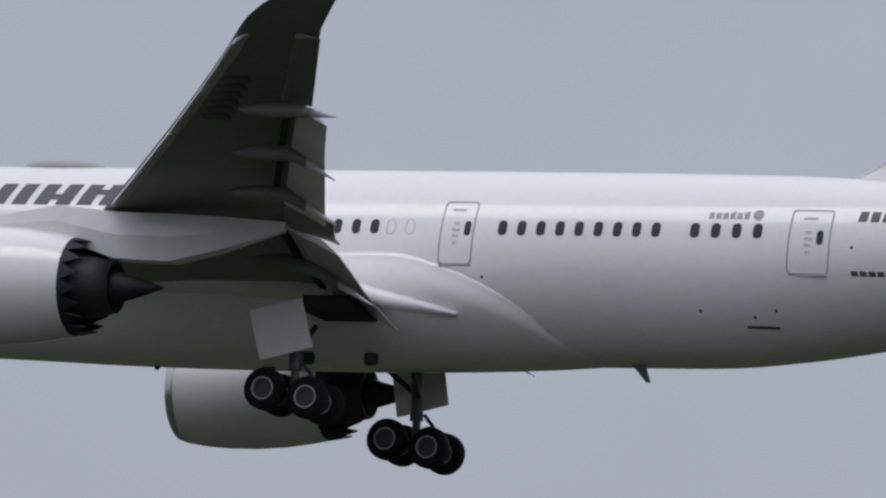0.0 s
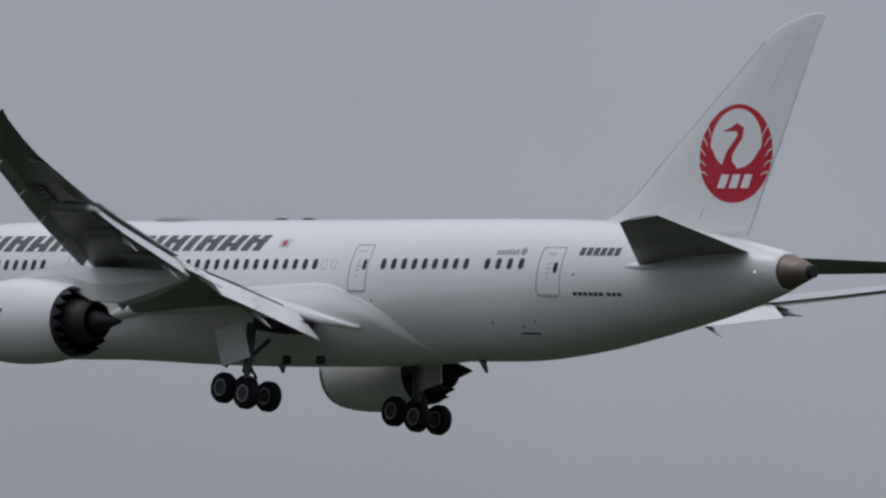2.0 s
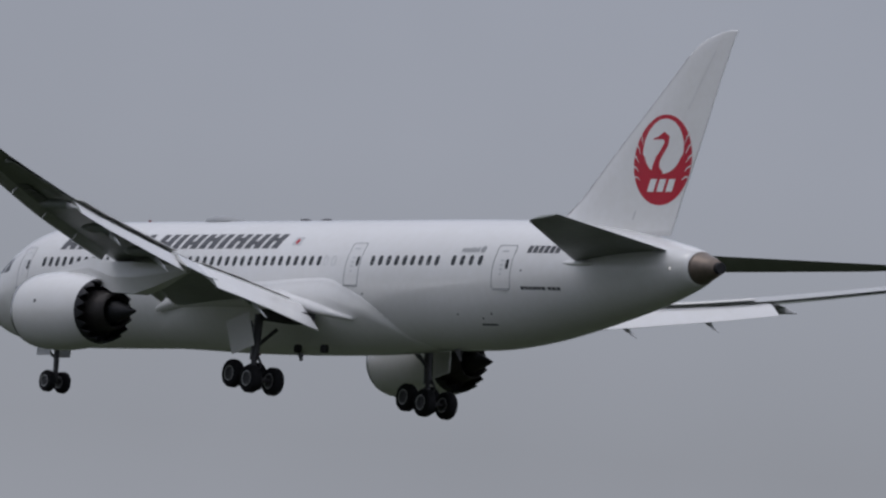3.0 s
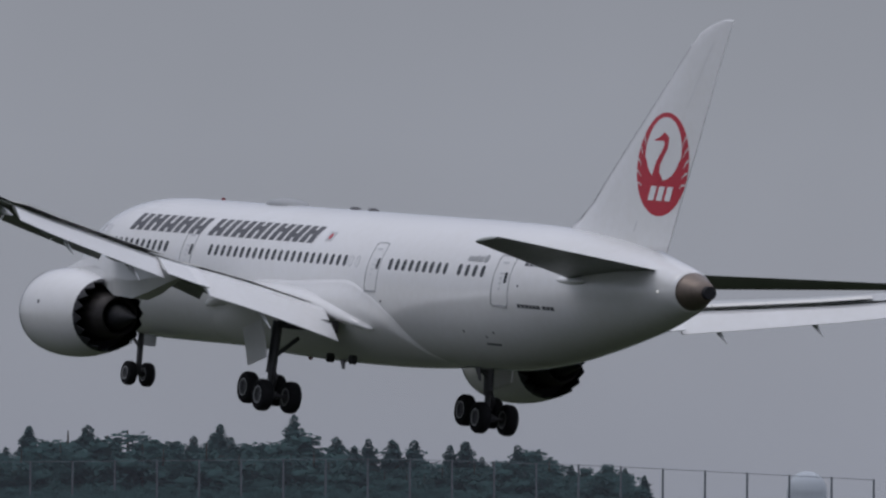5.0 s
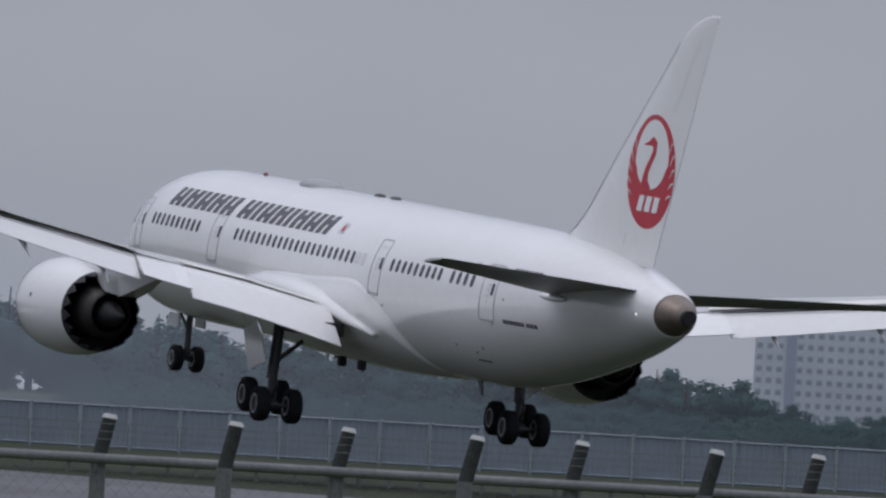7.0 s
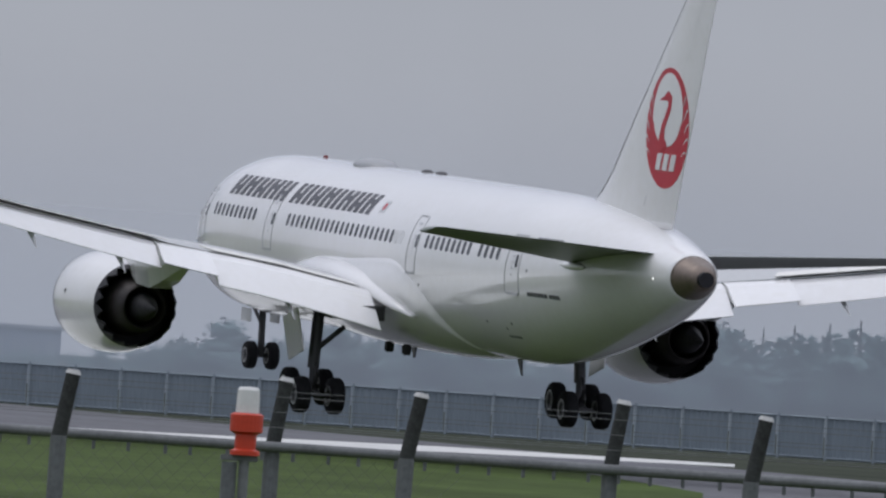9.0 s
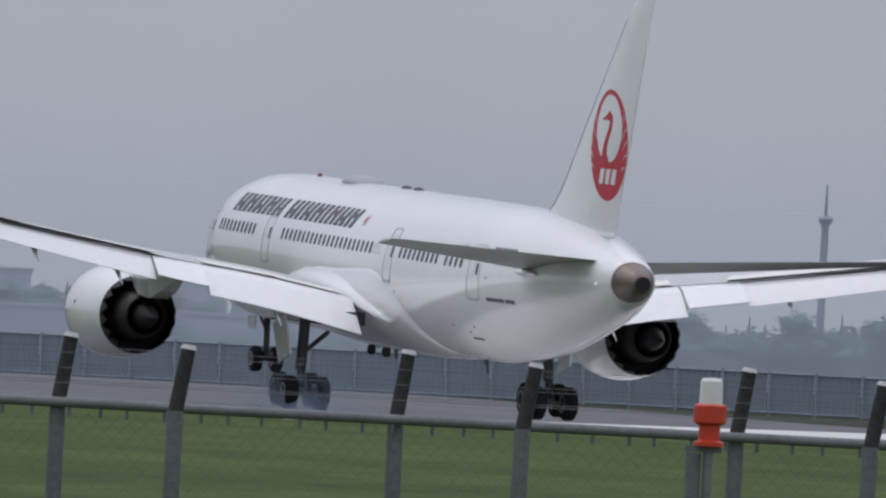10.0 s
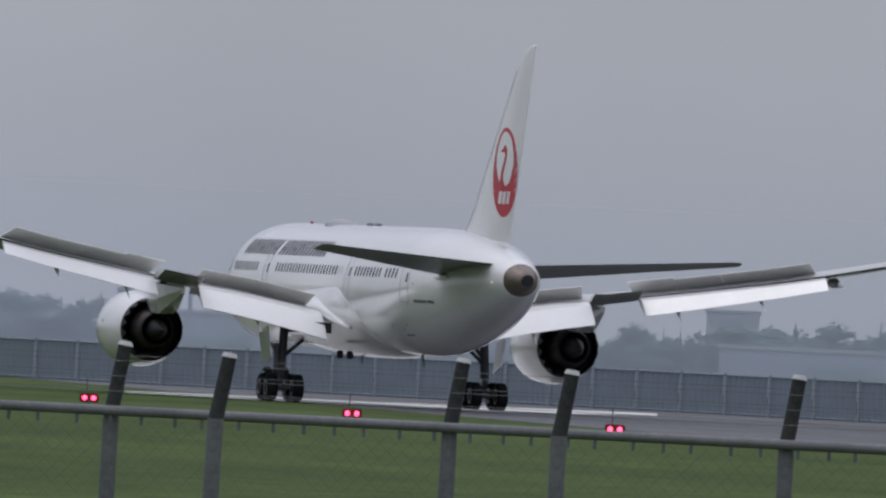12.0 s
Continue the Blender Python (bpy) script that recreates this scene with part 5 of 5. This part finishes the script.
# ---- added sheet that stands in for haze over the far airfield ----
def haze_bank():
    """Upright sheet added as distance haze, densest near the ground and towards one end."""
    m = bpy.data.materials.new("pale_haze")
    m.use_nodes = True
    n, l = m.node_tree.nodes, m.node_tree.links
    n.clear()
    out, mix, tr, half = n.new("ShaderNodeOutputMaterial"), n.new("ShaderNodeMixShader"), n.new("ShaderNodeBsdfTransparent"), n.new("ShaderNodeMixShader")
    df, tl = n.new("ShaderNodeBsdfDiffuse"), n.new("ShaderNodeBsdfTranslucent")
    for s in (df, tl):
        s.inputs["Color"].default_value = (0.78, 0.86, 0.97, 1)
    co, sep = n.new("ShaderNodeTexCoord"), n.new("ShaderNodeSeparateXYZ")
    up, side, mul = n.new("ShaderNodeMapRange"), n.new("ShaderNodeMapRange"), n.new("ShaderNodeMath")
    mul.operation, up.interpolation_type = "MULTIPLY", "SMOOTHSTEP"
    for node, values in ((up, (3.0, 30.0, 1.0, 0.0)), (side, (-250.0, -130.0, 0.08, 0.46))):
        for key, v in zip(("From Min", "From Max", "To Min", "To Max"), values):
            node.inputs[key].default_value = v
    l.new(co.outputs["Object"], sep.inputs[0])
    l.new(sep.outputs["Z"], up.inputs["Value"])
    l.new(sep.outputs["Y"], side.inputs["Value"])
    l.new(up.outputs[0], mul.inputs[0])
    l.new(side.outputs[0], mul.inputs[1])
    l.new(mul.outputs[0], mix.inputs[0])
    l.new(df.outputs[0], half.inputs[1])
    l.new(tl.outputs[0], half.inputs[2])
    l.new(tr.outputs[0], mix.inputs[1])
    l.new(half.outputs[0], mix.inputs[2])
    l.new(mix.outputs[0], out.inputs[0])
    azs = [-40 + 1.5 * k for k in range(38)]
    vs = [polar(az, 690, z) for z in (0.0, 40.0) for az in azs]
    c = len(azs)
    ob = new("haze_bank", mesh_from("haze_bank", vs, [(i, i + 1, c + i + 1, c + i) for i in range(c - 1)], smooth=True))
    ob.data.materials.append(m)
    return tagged(ob, "thin pale sheet standing in for haze over the far airfield", "haze", kind="stuff")


haze_bank()

# ---- tyre smoke of the touchdown: rigid puffs that drift ----
def smoke_material():
    m = bpy.data.materials.new("thin_tyre_smoke")
    m.use_nodes = True
    n, l = m.node_tree.nodes, m.node_tree.links
    n.clear()
    out, mix, tr, df = n.new("ShaderNodeOutputMaterial"), n.new("ShaderNodeMixShader"), n.new("ShaderNodeBsdfTransparent"), n.new("ShaderNodeBsdfDiffuse")
    df.inputs["Color"].default_value = (0.62, 0.78, 1.0, 1)
    # dense at the heart, thinning out to nothing at the rim
    co, no, mr = n.new("ShaderNodeTexCoord"), n.new("ShaderNodeTexNoise"), n.new("ShaderNodeMapRange")
    mp, ln, thin, mul = n.new("ShaderNodeMapping"), n.new("ShaderNodeVectorMath"), n.new("ShaderNodeMapRange"), n.new("ShaderNodeMath")
    mp.inputs["Location"].default_value, mp.inputs["Scale"].default_value = (-1, 0, -1), (2, 0, 2)
    ln.operation, mul.operation, thin.interpolation_type = "LENGTH", "MULTIPLY", "SMOOTHSTEP"
    thin.inputs["From Min"].default_value, thin.inputs["From Max"].default_value = 0.75, 0.0
    thin.inputs["To Min"].default_value, thin.inputs["To Max"].default_value = 0.0, 0.60
    l.new(co.outputs["Generated"], mp.inputs["Vector"])
    l.new(mp.outputs[0], ln.inputs[0])
    l.new(ln.outputs["Value"], thin.inputs["Value"])
    no.inputs["Scale"].default_value, no.inputs["Detail"].default_value = 0.35, 2
    mr.inputs["From Min"].default_value, mr.inputs["From Max"].default_value = 0.3, 0.7
    mr.inputs["To Min"].default_value, mr.inputs["To Max"].default_value = 0.45, 1.2
    l.new(co.outputs["Object"], no.inputs["Vector"])
    l.new(no.outputs["Fac"], mr.inputs["Value"])
    l.new(thin.outputs[0], mul.inputs[0])
    l.new(mr.outputs[0], mul.inputs[1])
    l.new(mul.outputs[0], mix.inputs[0])
    l.new(tr.outputs[0], mix.inputs[1])
    tl, half = n.new("ShaderNodeBsdfTranslucent"), n.new("ShaderNodeMixShader")
    tl.inputs["Color"].default_value = (0.62, 0.78, 1.0, 1)
    l.new(df.outputs[0], half.inputs[1])
    l.new(tl.outputs[0], half.inputs[2])
    l.new(half.outputs[0], mix.inputs[2])
    l.new(mix.outputs[0], out.inputs[0])
    return m


SMOKE = smoke_material()
PUFFS = []


def puff(size, seed):
    """Uneven bowed veil of thin smoke."""
    bm = bmesh.new()
    for v in bmesh.ops.create_icosphere(bm, subdivisions=5, radius=1.0)["verts"]:
        d = v.co.normalized()
        k = 1 + 0.14 * noise.noise(d * 1.6 + Vector((seed * 3.1, 1, 0))) + 0.05 * noise.noise(d * 4.2 + Vector((0, seed * 2.3, 1)))
        v.co = Vector((d.x * size[0] * k, d.y * size[1] * k, d.z * size[2] * k))
    bmesh.ops.delete(bm, geom=[v for v in bm.verts if v.co.y < -0.02 * size[1]], context="VERTS")
    bmesh.ops.recalc_face_normals(bm, faces=bm.faces)
    me = bpy.data.meshes.new("smoke_puff")
    bm.to_mesh(me)
    bm.free()
    me.polygons.foreach_set("use_smooth", [True] * len(me.polygons))
    me.materials.append(SMOKE)
    ob = tagged(new("smoke_puff", me), "thin bluish tyre smoke drifting over the runway", "smoke", "tyre smoke")
    PUFFS.append(ob)
    return ob


for size, seed in (((5.0, 2.4, 4.2), 1), ((6.5, 2.6, 5.4), 2), ((9.0, 3.2, 7.0), 3), ((11.0, 3.8, 7.4), 4), ((12.0, 4.0, 7.0), 5)):
    puff(size, seed)


# ---- what moves ----
PLANE_ROWS = (
    (0, 196.78, -333.43, 43.72, 2.737, 0.335, 7.6),
    (0.5, 261.96, -317.88, 39.26, 3.077, 0.16, 7.6),
    (1, 314.26, -316.44, 36.26, 2.449, 0.006, 7.6),
    (1.5, 377.11, -305.83, 34.21, 1.516, 0.246, 7.6),
    (2, 436.39, -306.57, 34.35, 0.951, 0.24, 7.6),
    (2.5, 486.52, -297.58, 35.58, 0.463, 0.346, 7.6),
    (3, 514.55, -269.36, 35.16, 0.878, 0.304, 7.6),
    (3.2, 521.65, -255.42, 34.37, 1.488, -0.135, 7.6),
    (3.6, 523.29, -232.72, 30.41, 2.862, -1.061, 7.6),
    (4, 515.76, -208.78, 24.41, 4.3, -1.935, 7.6),
    (4.4, 503.48, -185.72, 17.75, 5.199, -2.452, 7.6),
    (4.8, 490.16, -166, 11.96, 5.313, -2.589, 7.528),
    (5, 488.95, -158.96, 11.51, 4.864, -2.755, 7.835),
    (5.5, 475.5, -139.54, 10.38, 3.98, -3.13, 7.921),
    (6, 461.55, -122.5, 9.4, 2.608, -3.208, 8.066),
    (6.5, 467.27, -110.57, 8.52, 2.563, -3.501, 8.339),
    (6.7, 465.47, -104.95, 8.08, 2.432, -3.484, 8.414),
    (7.1, 457.52, -92.28, 7.57, 1.971, -3.305, 8.925),
    (7.5, 446.64, -79.42, 7.37, 1.275, -2.985, 9.475),
    (7.9, 436.59, -67.22, 7.43, 0.516, -2.632, 10.105),
    (8.3, 431.11, -56.58, 7.53, -0.573, -2.182, 10.754),
    (8.5, 431.2, -52.63, 7.57, -0.439, -2.195, 10.964),
    (9, 443.94, -44.43, 7.13, -0.553, -2.098, 11.514),
    (9.5, 464.7, -37.18, 6.53, -0.376, -2.096, 11.892),
    (10, 483.17, -29.9, 5.71, -0.421, -2.015, 12.3),
    (10.5, 512.47, -23.01, 5.67, -0.812, -1.68, 13.201),
    (11, 538.04, -15.76, 5.53, -0.68, -1.124, 13.525),
    (11.5, 571.23, -8.44, 5.62, -0.602, -0.541, 13.572),
    (12, 596.03, -0.73, 5.51, -0.378, -0.303, 12.882),
)


def motions():
    walk(airliner, [(t, pose(*p)) for t, *p in PLANE_ROWS])
    for bog in BOGIES:
        at = tuple(bog.location)
        walk(bog, [(t, pose(*at, 0, tilt, 0)) for t, tilt in ((0, -9.5), (9.6, -9.5), (10.1, -1), (10.6, 0), (12, 0))])
    for k, (sp, base) in enumerate(zip(SPOILERS, SPOILER_BASE)):
        inner = k % 6 < 3
        lift = ((0, 0), (10.25, 0), (10.5, 9), (10.75, 15), (11, 21), (11.5, 25), (12, 30)) if inner else ((0, 0), (11.05, 0), (11.5, 9), (12, 26))
        walk(sp, [(t, base @ pose(0, 0, 0, 0, tilt, 0)) for t, tilt in lift])
    for fl, base in zip(FLAPERONS, FLAPERON_BASE):
        walk(fl, [(t, base @ pose(0, 0, 0, 0, tilt, 0)) for t, tilt in ((0, 0), (11, 0), (11.25, 6), (11.5, 18), (12, 36))])
    # smoke: bearing and distance in time; it wells up from the runway as the tyres touch
    rows = (((9.8, -4.57, 322, -7), (10.0, -4.57, 322, -0.9), (10.4, -5.4, 332, -0.4), (11, -4.0, 352, 0.4), (11.5, -4.2, 360, -1.5), (12, -4.8, 365, -5)),
            ((9.95, -5.9, 330, -8), (10.2, -5.9, 332, -1.2), (10.5, -4.75, 342, -0.2), (11, -3.6, 358, 0.8), (11.5, -4.2, 364, -1.5), (12, -5.0, 368, -6)),
            ((10.0, -6.2, 335, -10), (10.35, -6.0, 336, -1), (10.6, -5.35, 350, 0.6), (11, -4.3, 368, 1.2), (11.5, -4.4, 374, 0), (12, -5.4, 380, -6)),
            ((10.1, -6.9, 340, -11), (10.5, -6.2, 345, -1), (11, -5.2, 368, 0.8), (11.5, -5.0, 380, 0.4), (12, -5.8, 385, -5)),
            ((10.3, -7.4, 350, -11), (10.7, -6.6, 356, -1), (11.1, -6.0, 375, 0.6), (11.5, -5.6, 386, 0.6), (12, -6.2, 392, -4)))
    for ob, rr in zip(PUFFS, rows):
        first = rr[0]
        keyed = [(0, *first[1:])] + list(rr)
        walk(ob, [(t, Matrix.Translation(polar(az, r, z)) @ pose(0, 0, 0, 0, 0, az / REACH + 80)) for t, az, r, z in keyed])


motions()
